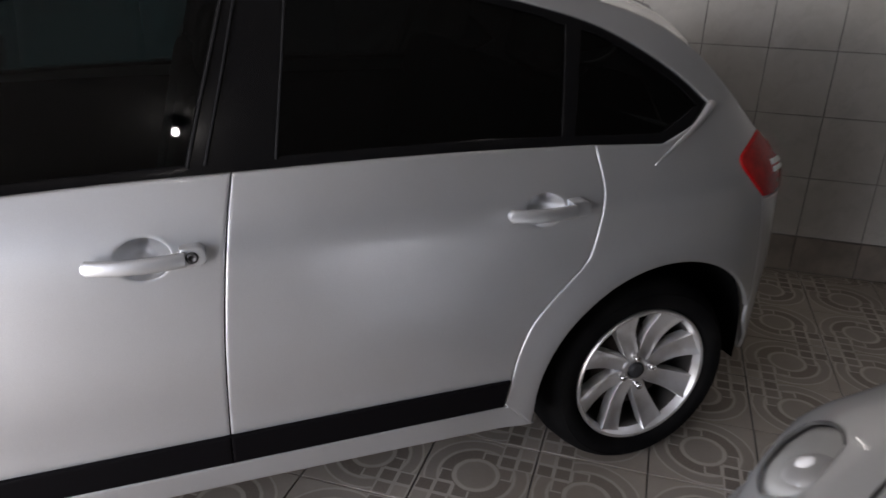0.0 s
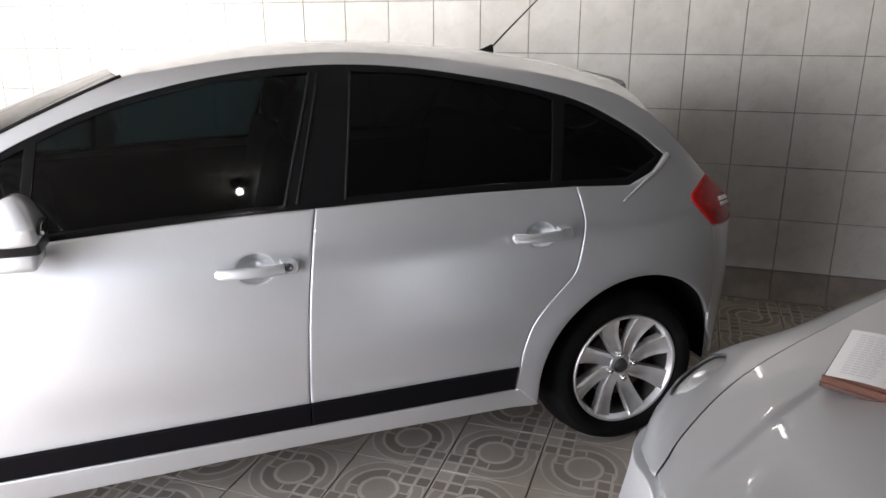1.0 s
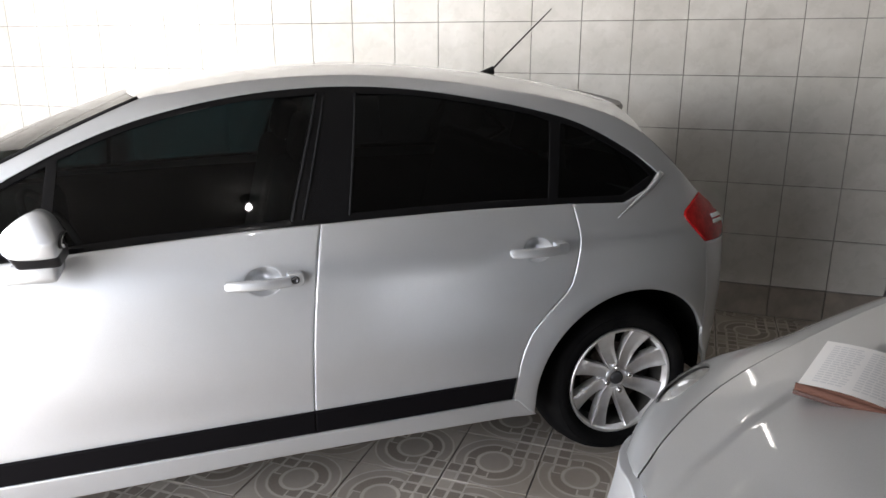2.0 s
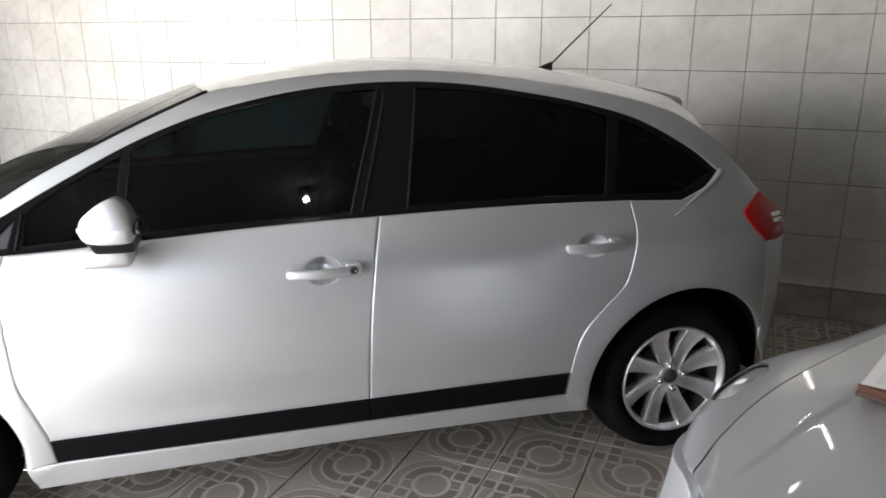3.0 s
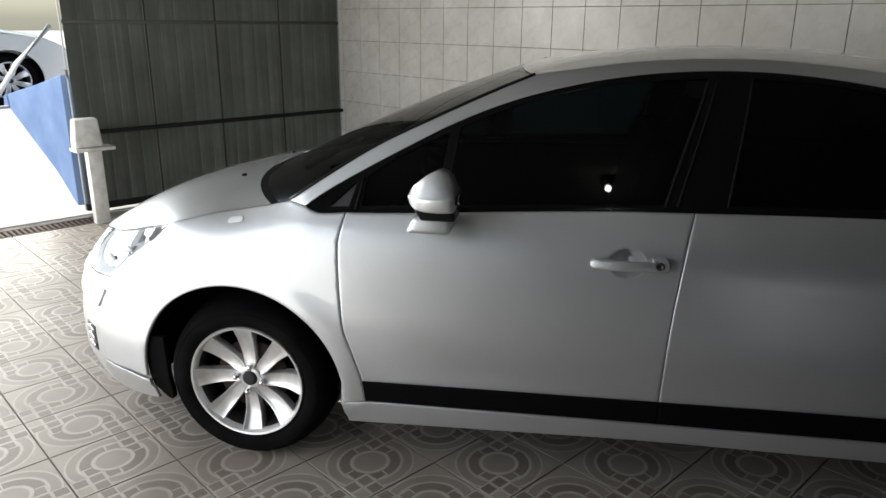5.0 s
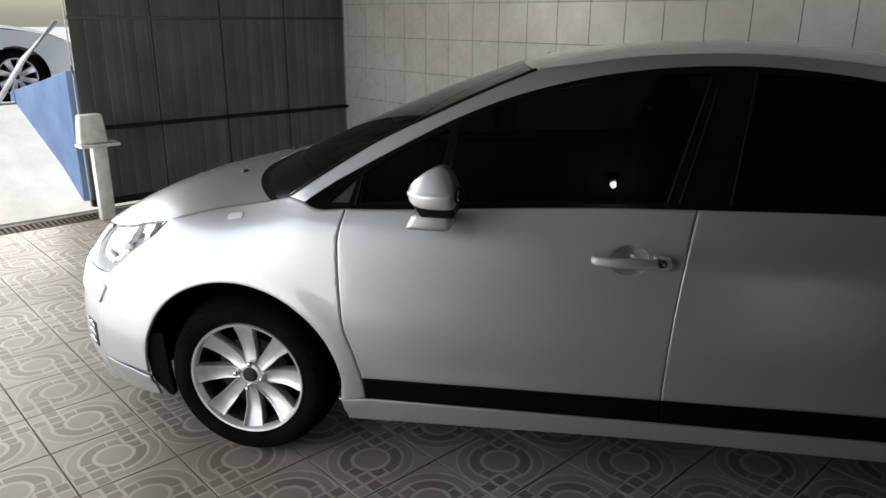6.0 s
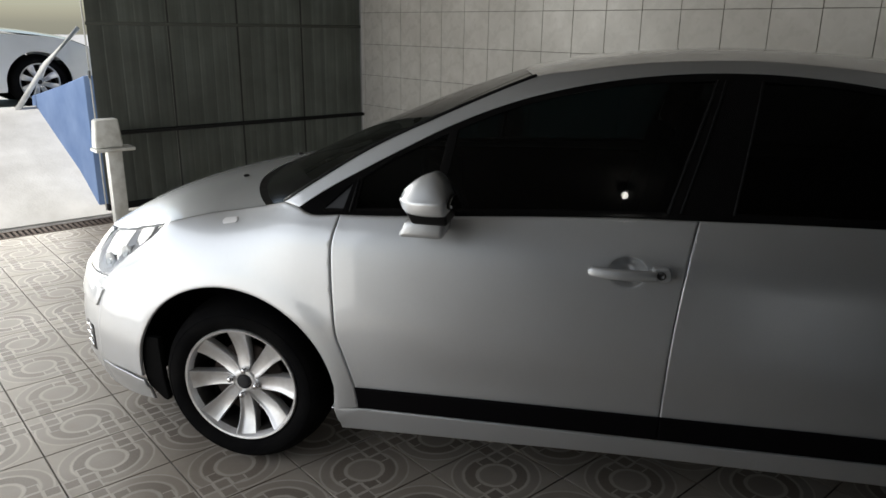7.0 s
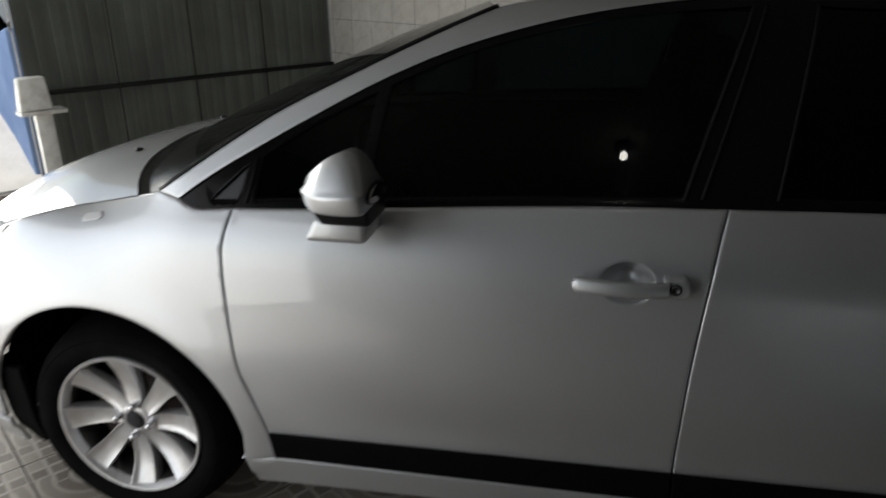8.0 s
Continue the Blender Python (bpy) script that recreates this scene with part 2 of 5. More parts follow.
def loft(edge, centre, power=2.0, n=12, full=True):
    """A crowned sheet between an edge curve, its mirror image and a middle curve."""
    rows = []
    for e, c in zip(edge, centre):
        row = []
        for k in range(-n if full else 0, n + 1):
            w = abs(k / n) ** power
            row.append((c[0] + (e[0] - c[0]) * w, e[1] * (-k / n), c[2] + (e[2] - c[2]) * w))
        rows.append(row)
    return rows


def even(pts, n):
    """n points evenly along a smooth curve."""
    q = np.array(spline(pts, 0.01))
    d = np.concatenate([[0], np.cumsum(np.linalg.norm(np.diff(q, axis=0), axis=1))])
    return [np.array([np.interp(t, d, q[:, i]) for i in range(q.shape[1])]) for t in np.linspace(0, d[-1], n)]


# ---- the garage shell ----
def plaster(name, color):
    m = mat(name, color, 0.85)
    setin(m, "Base Color", mixc(m, ramp(m, noise_tex(m, 1.6, 6), [(0.35, (0, 0, 0)), (0.7, (1, 1, 1))]), tuple(c * 0.86 for c in color), color))
    bump(m, noise_tex(m, 90, 4), 0.15, 0.004)
    return m


# for walls out of view: near black, so little light bounces back
PLASTER = plaster("dimmed_wall_plaster", (0.085, 0.088, 0.089))
CEIL = plaster("ceiling_plaster", (0.20, 0.196, 0.19))
GROUT = mat("grout", (0.16, 0.15, 0.14), 0.9)
setin(GROUT, "Base Color", ramp(GROUT, noise_tex(GROUT, 5, 6), [(0.3, (0.10, 0.095, 0.09)), (0.7, (0.22, 0.21, 0.2))]))

GROUTW = mat("wall_grout", (0.26, 0.25, 0.235), 0.9)
setin(GROUTW, "Base Color", ramp(GROUTW, noise_tex(GROUTW, 4, 6), [(0.3, (0.11, 0.105, 0.098)), (0.7, (0.22, 0.213, 0.20))]))


def setting(name, lo, hi, material, label, category):
    ob = part(name, box(bmesh.new(), lo, hi), material, None, label, 30)
    ob.matrix_world = ROOM
    return tagged(ob, label, category, "", "structure")


wall_n = setting("wall_north", (U0 - 0.2, V1, -0.12), (U1 + 0.2, V1 + 0.2, HC), GROUTW, "long garage wall clad in white glazed tiles", "wall")
# unseen walls, beams and pier, added to close the room and limit fill light
setting("wall_east", (U1, V0, -0.12), (U1 + 0.2, V1 - 0.004, HC), PLASTER, "unseen garage wall, coloured dark to hold back bounced light", "wall")
setting("wall_south", (SIDE_END + 0.08, V0 - 0.2, -0.12), (U1 + 0.2, V0, HC), PLASTER, "unseen garage wall behind the cars, coloured dark to hold back bounced light", "wall")
setting("ceiling", (U0 - 0.2, V0 - 0.2, HC), (U1 + 0.2, V1 + 0.2, HC + 0.2), CEIL, "plain grey concrete garage ceiling", "ceiling")
setting("lintel", (U0 - 0.15, V0, 2.35), (U0, V1 - 0.004, HC - 0.003), PLASTER, "unseen dark beam over the gate opening", "lintel")
# beam over the opening that was added for the fill lamp
setting("lintel_south", (U0 - 0.15, V0 - 0.2, 2.35), (SIDE_END + 0.077, V0 - 0.004, HC - 0.003), PLASTER, "unseen dark beam over the added side opening", "lintel")
setting("gate_pier", (U0 - 0.15, V0 - 0.2, 0), (U0 + 0.15, V0 + 0.15, 2.347), PLASTER, "unseen dark pier beside the gate opening", "pier")
floor_base = setting("floor", (U0 - 0.02, V0, -0.12), (U1, V1, -0.006), GROUT, "patterned beige ceramic tile floor of the garage", "floor")

# ---- sheet metal gate leaf ----
GATE = mat("grey_green_sheet_metal", (0.10, 0.115, 0.11), 0.5, 0.3)
gv = nd(GATE, "ShaderNodeMapping")
gv.inputs["Scale"].default_value = (1.0, 26.0, 0.7)
ln(GATE, coords(GATE), gv.inputs["Vector"])
streak = ramp(GATE, noise_tex(GATE, 1.0, 6, gv.outputs[0]), [(0.38, (0.42, 0.42, 0.42)), (0.66, (0, 0, 0))])
setin(GATE, "Base Color", mixc(GATE, streak, ramp(GATE, noise_tex(GATE, 3, 7), [(0.3, (0.178, 0.188, 0.166)), (0.7, (0.262, 0.276, 0.246))]), (0.10, 0.103, 0.088)))
scaled_rough(GATE, 0.42, 0.65, 7)
GATEDK = mat("dark_gate_steel", (0.012, 0.012, 0.012), 0.7, 0.0, spec=0.2)
GATEBAND = mat("weathered_gate_band", (0.085, 0.09, 0.08), 0.8, spec=0.15)
GATESEAM = mat("gate_seam_steel", (0.045, 0.047, 0.042), 0.8)
WHITEPAINT = mat("white_enamel", (0.72, 0.73, 0.70), 0.4)
setin(WHITEPAINT, "Base Color", ramp(WHITEPAINT, noise_tex(WHITEPAINT, 12, 6), [(0.3, (0.55, 0.54, 0.50)), (0.6, (0.74, 0.74, 0.71))]))

gate = thing("sliding_gate", "dark grey-green sheet metal gate with a horizontal rail", "gate", at=ROOM)


def ribbed(v0, v1, z0, z1):
    bm = bmesh.new()
    rows = []
    v = v0
    prof = []
    while v < v1 - 0.01:
        for dv, du in ((0.0, 0.0), (0.108, 0.0), (0.112, -0.0016), (0.120, -0.0016), (0.124, 0.0)):
            if v + dv <= v1:
                prof.append((U0 + 0.03 + du, v + dv))
        v += 0.128
    prof.append((U0 + 0.03, v1))
    for z in (z0, z1):
        rows.append([(a, b, z) for a, b in prof])
    grid(bm, rows)
    bmesh.ops.solidify(bm, geom=bm.faces[:], thickness=0.003)
    return bm


edges_v = [0.115, 0.765, 1.385, 2.03, 2.71]
for va, vb in zip(edges_v, edges_v[1:]):
    part("sheet", ribbed(va + 0.008, vb - 0.008, 0.10, 0.675), GATE, gate, "", 25)
    part("sheet", ribbed(va + 0.008, vb - 0.008, 0.70, 2.34), GATE, gate, "", 25)
for v in edges_v[1:-1]:
    box_part("upright", (U0 + 0.014, v - 0.016, 0.09), (U0 + 0.028, v + 0.016, 2.34), GATESEAM, gate, 0.002)
box_part("rail", (U0 + 0.02, 0.115, 0.672), (U0 + 0.075, 2.712, 0.701), GATEDK, gate, 0.004, "dark rusty horizontal rail")
box_part("upper_rail", (U0 + 0.024, 0.115, 1.535), (U0 + 0.0335, 2.712, 1.562), GATEBAND, gate, 0.003, "dull weathered horizontal band")
box_part("bottom_rail", (U0 + 0.0, 0.115, 0.045), (U0 + 0.05, 2.712, 0.099), GATEDK, gate, 0.004)
box_part("edge_post", (U0 + 0.008, 0.103, 0.045), (U0 + 0.02, 0.114, 2.345), WHITEPAINT, gate, 0.004, "white painted leading edge")
box_part("latch", (U0 + 0.046, 0.085, 1.13), (U0 + 0.06, 0.105, 1.19), STEEL, gate, 0.003)

# ---- gate motor on its post ----
motor = thing("gate_motor", "white plastic gate motor on a painted steel post", "gate motor", at=ROOM)
box_part("post", (-3.33, 0.075, 0.0), (-3.25, 0.185, 0.59), WHITEPAINT, motor, 0.006)
box_part("shelf", (-3.36, -0.02, 0.59), (-3.20, 0.275, 0.615), WHITEPAINT, motor, 0.004)
bm = box(bmesh.new(), (-3.35, -0.015, 0.616), (-3.23, 0.20, 0.84))
for v in bm.verts:
    if v.co.z > 0.8:
        v.co.y = 0.095 + (v.co.y - 0.095) * 0.82
        v.co.x = -3.29 + (v.co.x + 3.29) * 0.8
bmesh.ops.bevel(bm, geom=bm.edges[:], offset=0.018, segments=3, affect="EDGES", profile=0.5)
part("housing", bm, WHITEPAINT, motor, "", 35)

# ---- drain ----
drain = thing("floor_drain", "cast iron slotted drain grate along the gate", "drain", at=ROOM)
IRON = mat("drain_iron", (0.10, 0.075, 0.06), 0.8, 0.4)
box_part("channel", (-3.50, -2.28, -0.02), (-3.33, 0.16, -0.004), DARK, drain, 0)
bar_me = None
for i in range(60):
    v = 0.15 - i * 0.04
    if bar_me is None:
        b = box_part("bar", (-3.495, -0.011, -0.006), (-3.335, 0.011, 0.003), IRON, drain, 0.002)
        bar_me = b.data
    else:
        b = new("bar", bar_me)
        b.parent = drain
    b.location = (0, v, 0)
box_part("rim", (-3.515, -2.28, -0.01), (-3.497, 0.16, 0.004), IRON, drain, 0.002)
box_part("rim", (-3.333, -2.28, -0.01), (-3.315, 0.16, 0.004), IRON, drain, 0.002)

# ---- outside: ramp, blue side wall, street ----
CONC = mat("ramp_concrete", (0.52, 0.51, 0.49), 0.9)
setin(CONC, "Base Color", ramp(CONC, noise_tex(CONC, 2.5, 8), [(0.3, (0.46, 0.45, 0.43)), (0.7, (0.66, 0.65, 0.63))]))
bump(CONC, noise_tex(CONC, 45, 6), 0.5, 0.01)
BLUE = mat("blue_masonry_paint", (0.10, 0.20, 0.48), 0.8)
setin(BLUE, "Base Color", ramp(BLUE, noise_tex(BLUE, 3, 7), [(0.3, (0.15, 0.24, 0.45)), (0.7, (0.23, 0.33, 0.55))]))
bump(BLUE, noise_tex(BLUE, 40, 5), 0.4, 0.006)
ASPH = mat("street_asphalt", (0.06, 0.06, 0.06), 0.95)
bump(ASPH, noise_tex(ASPH, 120, 4), 0.6, 0.01)
ZS = 0.67      # street level


def ground_sheet():
    bm = bmesh.new()
    us = [-60, -30, -15, -9.0, -7.6, -6.2, -5.5, -4.8, -4.2, -3.80, -3.63, -3.625, 12, 60]
    zs = [ZS, ZS, ZS, ZS, ZS, ZS, 0.75, 0.50, 0.29, 0.085, 0.006, -0.13, -0.13, -0.13]
    grid(bm, [[(u, v, z) for v in (-60, -8, -3, 0.16, 0.17, 8, 60)] for u, z in zip(us, zs)])
    return bm


g = part("ground", ground_sheet(), CONC, None, "", 40)
g.matrix_world = ROOM
tagged(g, "sunlit rough concrete ramp rising to the street", "ground", "", "structure")
bm = bmesh.new()
prof = [(-3.75, -0.05), (-3.75, 1.14), (-4.55, 1.0), (-5.62, 0.84), (-5.75, 0.3)]
a = [bm.verts.new((u, 0.10, z)) for u, z in prof]
b = [bm.verts.new((u, 0.30, z)) for u, z in prof]
bm.faces.new(a)
bm.faces.new(b[::-1])
for i in range(len(a)):
    j = (i + 1) % len(a)
    bm.faces.new((a[i], a[j], b[j], b[i]))
bmesh.ops.bevel(bm, geom=bm.edges[:], offset=0.012, segments=2, affect="EDGES", profile=0.5)
w = part("ramp_wall", bm, BLUE, None, "", 30)
w.matrix_world = ROOM
tagged(w, "low blue painted masonry wall beside the ramp", "wall", "", "structure")


# ---- the silver hatchback ----
# Half plan of the body: x forward is negative, front axle at x = 0, rear axle at x = 2.608.
NOSE, TAIL, HALF = -1.00, 3.32, 0.885


def half_width(x):
    if x < 0.35:
        return HALF * (1 - min((0.35 - x) / (0.35 - NOSE), 1) ** 3.5) ** 0.5
    if x > 2.0:
        return HALF * (1 - min((x - 2.0) / (TAIL - 2.0), 1) ** 5.8) ** 0.5
    return HALF


def make_plan():
    xs = np.concatenate([NOSE + (0.35 - NOSE) * (1 - np.cos(np.linspace(0, math.pi / 2, 160))), np.linspace(0.36, 2.0, 40),
                         2.0 + (TAIL - 2.0) * np.sin(np.linspace(0.01, math.pi / 2, 160))])
    ys = np.array([half_width(x) for x in xs])
    s = np.concatenate([[0], np.cumsum(np.hypot(np.diff(xs), np.diff(ys)))])
    return xs, ys, s


PX, PY, PS = make_plan()
SIDE_Z = [0.15, 0.22, 0.30, 0.45, 0.62, 0.80, 0.88, 0.92, 0.95, 0.99, 1.10, 1.25, 1.38, 1.42, 1.45, 1.475, 1.50]
SIDE_I = [0.06, 0.035, 0.02, 0.008, 0, 0.008, 0.015, 0.026, 0.046, 0.068, 0.125, 0.205, 0.285, 0.325, 0.38, 0.46, 0.55]
WING_Z = [0.15, 0.22, 0.30, 0.45, 0.62, 0.75, 0.82, 0.88, 0.92, 0.96, 1.0]
WING_I = [0.06, 0.035, 0.015, 0.0, 0.0, 0.008, 0.022, 0.05, 0.085, 0.14, 0.21]
NOSE_Z = [0.15, 0.22, 0.30, 0.45, 0.55, 0.62, 0.68, 0.74, 0.80, 0.86, 0.92]
NOSE_I = [0.06, 0.03, 0.0, 0.0, 0.02, 0.045, 0.08, 0.14, 0.22, 0.32, 0.44]


def smooth_interp(z, zs, vs):
    e = 0.012
    return float((np.interp(z - e, zs, vs) + np.interp(z, zs, vs) + np.interp(z + e, zs, vs)) / 3)


def sstep(t):
    t = min(max(t, 0.0), 1.0)
    return t * t * (3 - 2 * t)


def s_of(x):
    return float(np.interp(x, PX, PS))


def skin(s, z, depth=0.0, sgn=-1):
    """The body's surface at plan length s and height z, pushed in by depth."""
    x, y = float(np.interp(s, PS, PX)), float(np.interp(s, PS, PY))
    e = 0.02
    tx = float(np.interp(s + e, PS, PX) - np.interp(s - e, PS, PX))
    ty = float(np.interp(s + e, PS, PY) - np.interp(s - e, PS, PY))
    if s < e:
        tx, ty = 0.0, 1.0
    if s > PS[-1] - e:
        tx, ty = 0.0, -1.0
    n = math.hypot(tx, ty)
    nx, ny = -ty / n, tx / n
    ins = smooth_interp(z, SIDE_Z, SIDE_I)
    w = sstep((0.28 - x) / 0.35)
    ins += (smooth_interp(z, WING_Z, WING_I) - ins) * w * sstep((1.06 - z) / 0.08)
    w = sstep((-0.20 - x) / 0.50)
    ins += (smooth_interp(z, NOSE_Z, NOSE_I) - ins) * w
    # flared arches and the pressed crease over the sills
    for cx in (0.0, 2.608):
        d = math.hypot(x - cx, z - 0.326)
        ins -= 0.010 * math.exp(-((d - 0.40) / 0.05) ** 2) * (1 if z > 0.25 else 0)
    ins += 0.007 * math.exp(-((z - 0.46) / 0.045) ** 2) * sstep((x - 0.42) / 0.5) * sstep((2.2 - x) / 0.4)
    ins += depth
    return Vector((x - nx * ins, sgn * (y - ny * ins), z))


def sx(loop):
    """Turns the x of a loop into plan length."""
    return np.array([(s_of(p[0]), p[1]) for p in loop])


def near(s, z, d=0.0):
    return skin(s, z, d, -1)


def far(s, z, d=0.0):
    return skin(s, z, d, 1)


SEAM_F = [(0.397, 0.975), (0.382, 0.90), (0.379, 0.85), (0.381, 0.75), (0.386, 0.655), (0.394, 0.577), (0.421, 0.496), (0.451, 0.395), (0.460, 0.314)]
SEAM_B = [(1.492, 1.022), (1.468, 0.91), (1.450, 0.76), (1.439, 0.61), (1.434, 0.42), (1.434, 0.325)]
SEAM_R = [(2.376, 1.024), (2.383, 0.944), (2.374, 0.872), (2.353, 0.777), (2.330, 0.732), (2.25, 0.653), (2.195, 0.584), (2.164, 0.499), (2.151, 0.423), (2.140, 0.345)]
BELT_F = [(0.397, 0.975), (0.566, 0.981), (0.769, 0.992), (1.012, 1.006), (1.262, 1.017), (1.492, 1.022)]
BELT_R = [(1.492, 1.022), (1.727, 1.027), (2.017, 1.030), (2.376, 1.026)]
DLO_TOP = [(0.257, 0.988), (0.334, 1.040), (0.423, 1.092), (0.565, 1.169), (0.737, 1.256), (0.915, 1.326), (1.10, 1.376), (1.287, 1.408),
           (1.48, 1.425), (1.68, 1.427), (1.873, 1.413), (2.069, 1.384), (2.268, 1.345), (2.466, 1.288), (2.664, 1.185), (2.780, 1.098)]
EDGE = [(0.197, 0.998), (0.316, 1.078), (0.48, 1.179), (0.65, 1.262), (0.825, 1.342), (0.98, 1.406), (1.10, 1.425), (1.29, 1.449), (1.48, 1.461),
        (1.68, 1.463), (1.88, 1.451), (2.08, 1.427), (2.28, 1.395), (2.48, 1.352), (2.63, 1.305), (2.75, 1.243), (2.83, 1.180), (2.92, 1.092), (2.985, 1.018)]
HOODLINE = [(0.197, 0.998), (0.12, 0.977), (0.0, 0.952), (-0.10, 0.935), (-0.203, 0.911), (-0.274, 0.890), (-0.445, 0.843), (-0.64, 0.796), (-0.786, 0.764), (-0.858, 0.750)]
LAMP_LOW = [(-0.274, 0.885), (-0.361, 0.820), (-0.513, 0.732), (-0.60, 0.646)]


def arch(cx, a0, a1, r=0.382, n=26):
    return [(cx + r * math.cos(radians(a0 + (a1 - a0) * i / n)), 0.326 + r * math.sin(radians(a0 + (a1 - a0) * i / n))) for i in range(n + 1)]


ARCH_F = arch(0.0, -15, 190)
ARCH_R = arch(2.608, -12, 190)
car = thing("silver_hatchback", "silver five-door hatchback parked on the tiled floor", "car")
GAP = -0.0042


def skin_part(name, loop, material, label="", sides=(near, far), holes=(), grow=GAP, res=0.045, parent=None, **kw):
    """One mesh on each side of the car from one outline."""
    obs = []
    for f in sides:
        bm = bmesh.new()
        patch(bm, f, shifted(loop, grow), holes, res, **kw)
        obs.append(part(name, bm, material, parent or car, label, 50))
    return obs


def ellipse(cx, cz, rx, rz, n=28):
    return np.array([(cx + rx * math.cos(2 * math.pi * i / n), cz + rz * math.sin(2 * math.pi * i / n)) for i in range(n)])


# wings, doors, frames
LAMP_FRONT = [(-0.60, 0.646), (-0.70, 0.631), (-0.81, 0.622)]
wing = outline(SEAM_F, [(0.460, 0.314), (0.372, 0.300)], ARCH_F[3:-1], [ARCH_F[-2], (-0.62, 0.31)], [(-0.62, 0.31), (-0.615, 0.48), (-0.60, 0.646)],
               LAMP_LOW[::-1], [(-0.274, 0.885), (-0.274, 0.890)], HOODLINE[5::-1], [(0.197, 0.998), (0.257, 0.988)], [(0.257, 0.988), (0.303, 0.970), (0.397, 0.975)])
skin_part("front_wing", sx(wing), PAINT, res=0.03)
bowl_f, bowl_r = ellipse(s_of(1.300), 0.872, 0.058, 0.046), ellipse(s_of(2.215), 0.890, 0.055, 0.042)
door_f = sx(outline(BELT_F, SEAM_B, [(1.434, 0.325), (0.460, 0.314)], SEAM_F[::-1]))
door_r = sx(outline(BELT_R, SEAM_R, [(2.140, 0.345), (1.434, 0.325)], SEAM_B[::-1]))
doors_f = skin_part("front_door", door_f, PAINT, holes=[bowl_f], hole_rim=0.004, rim=0.024)
doors_r = skin_part("rear_door", door_r, PAINT, holes=[bowl_r], hole_rim=0.004, rim=0.024)
TAIL_FRONT = [(2.985, 1.018), (2.90, 0.985), (2.846, 0.953), (2.88, 0.90), (2.94, 0.845)]
frame_loop = outline(EDGE, TAIL_FRONT, [(2.94, 0.845), (2.952, 0.76), (2.960, 0.66), (2.945, 0.52)], ARCH_R[5:-1], [ARCH_R[-2], (2.224, 0.262)], [(2.224, 0.262), (2.15, 0.336), (2.140, 0.345)],
                     SEAM_R[::-1], [(2.376, 1.024), (2.585, 1.015)], [(2.585, 1.015), (2.71, 1.058), (2.780, 1.098)], DLO_TOP[::-1], [(0.257, 0.988), (0.197, 0.998)])
skin_part("side_frame", sx(frame_loop), PAINT, grow=-0.003, res=0.032)
sill_loop = outline([(0.372, 0.300), (0.46, 0.309), (1.40, 0.322), (2.12, 0.335), (2.17, 0.335)], [(2.17, 0.335), (2.235, 0.262)], [(2.235, 0.262), (1.44, 0.256), (0.97, 0.240), (0.392, 0.217)], [(0.392, 0.217), (0.372, 0.300)])
skin_part("sill", sx(sill_loop), PAINT, grow=-0.002, rim=0.05, depth=0.003)

# black rub strips along the door bottoms
for doors, x0, x1 in ((doors_f, 0.462, 1.435), (doors_r, 1.433, 2.145)):
    zt = lambda x: 0.395 + (x - 0.452) * 0.0195
    zb = lambda x: 0.314 + (x - 0.459) * 0.0155 + 0.004
    end = [(x1, zt(x1)), (x1 - (0.012 if x1 > 2 else 0), zb(x1))]
    lp = sx(outline([(x0 - 0.010 if x0 < 1 else x0, zt(x0)), (x1, zt(x1))], end, [end[1], (x0, zb(x0))], [(x0, zb(x0)), (x0 - 0.010 if x0 < 1 else x0, zt(x0))]))
    for f, d in zip((near, far), doors):
        bm = bmesh.new()
        patch(bm, f, shifted(lp, -0.004), (), 0.06, rim=0.010, depth=-0.009)
        part("rub_strip", bm, STRIP, d, "matt black plastic rub strip", 50)

# windows: black surround with panes
W_SAIL = outline([(0.335, 0.985), (0.405, 0.988)], [(0.405, 0.988), (0.428, 1.07)], [(0.428, 1.07), (0.335, 0.985)])
W_VENT = outline([(0.445, 0.992), (0.690, 1.004)], [(0.690, 1.004), (0.722, 1.228)], [(0.722, 1.228), (0.565, 1.150), (0.458, 1.084)], [(0.458, 1.084), (0.445, 0.992)])
W_FRONT = outline([(0.715, 1.005), (1.012, 1.021), (1.402, 1.036)], [(1.402, 1.036), (1.45, 1.18), (1.528, 1.408)], [(1.528, 1.408), (1.287, 1.391), (1.10, 1.358), (0.915, 1.308), (0.750, 1.242)], [(0.750, 1.242), (0.715, 1.005)])
W_REAR = outline([(1.590, 1.042), (2.017, 1.048), (2.292, 1.045)], [(2.292, 1.045), (2.352, 1.298)], [(2.352, 1.298), (2.268, 1.326), (2.069, 1.366), (1.873, 1.396), (1.662, 1.408)], [(1.662, 1.408), (1.590, 1.042)])
W_QUART = outline([(2.325, 1.043), (2.590, 1.036)], [(2.590, 1.036), (2.735, 1.096)], [(2.735, 1.096), (2.652, 1.165), (2.466, 1.266), (2.392, 1.290)], [(2.392, 1.290), (2.325, 1.043)])
DLO = outline(DLO_TOP, [(2.780, 1.098), (2.71, 1.058), (2.585, 1.015)], [(2.585, 1.015), (2.376, 1.024)], BELT_R[::-1], BELT_F[::-1], [(0.397, 0.975), (0.303, 0.970), (0.257, 0.988)])
panes = [("quarter_window", W_SAIL, SAIL), ("vent_window", W_VENT, GLASS), ("front_window", W_FRONT, GLASS), ("rear_window", W_REAR, GLASSR), ("rear_quarter_window", W_QUART, GLASSR)]
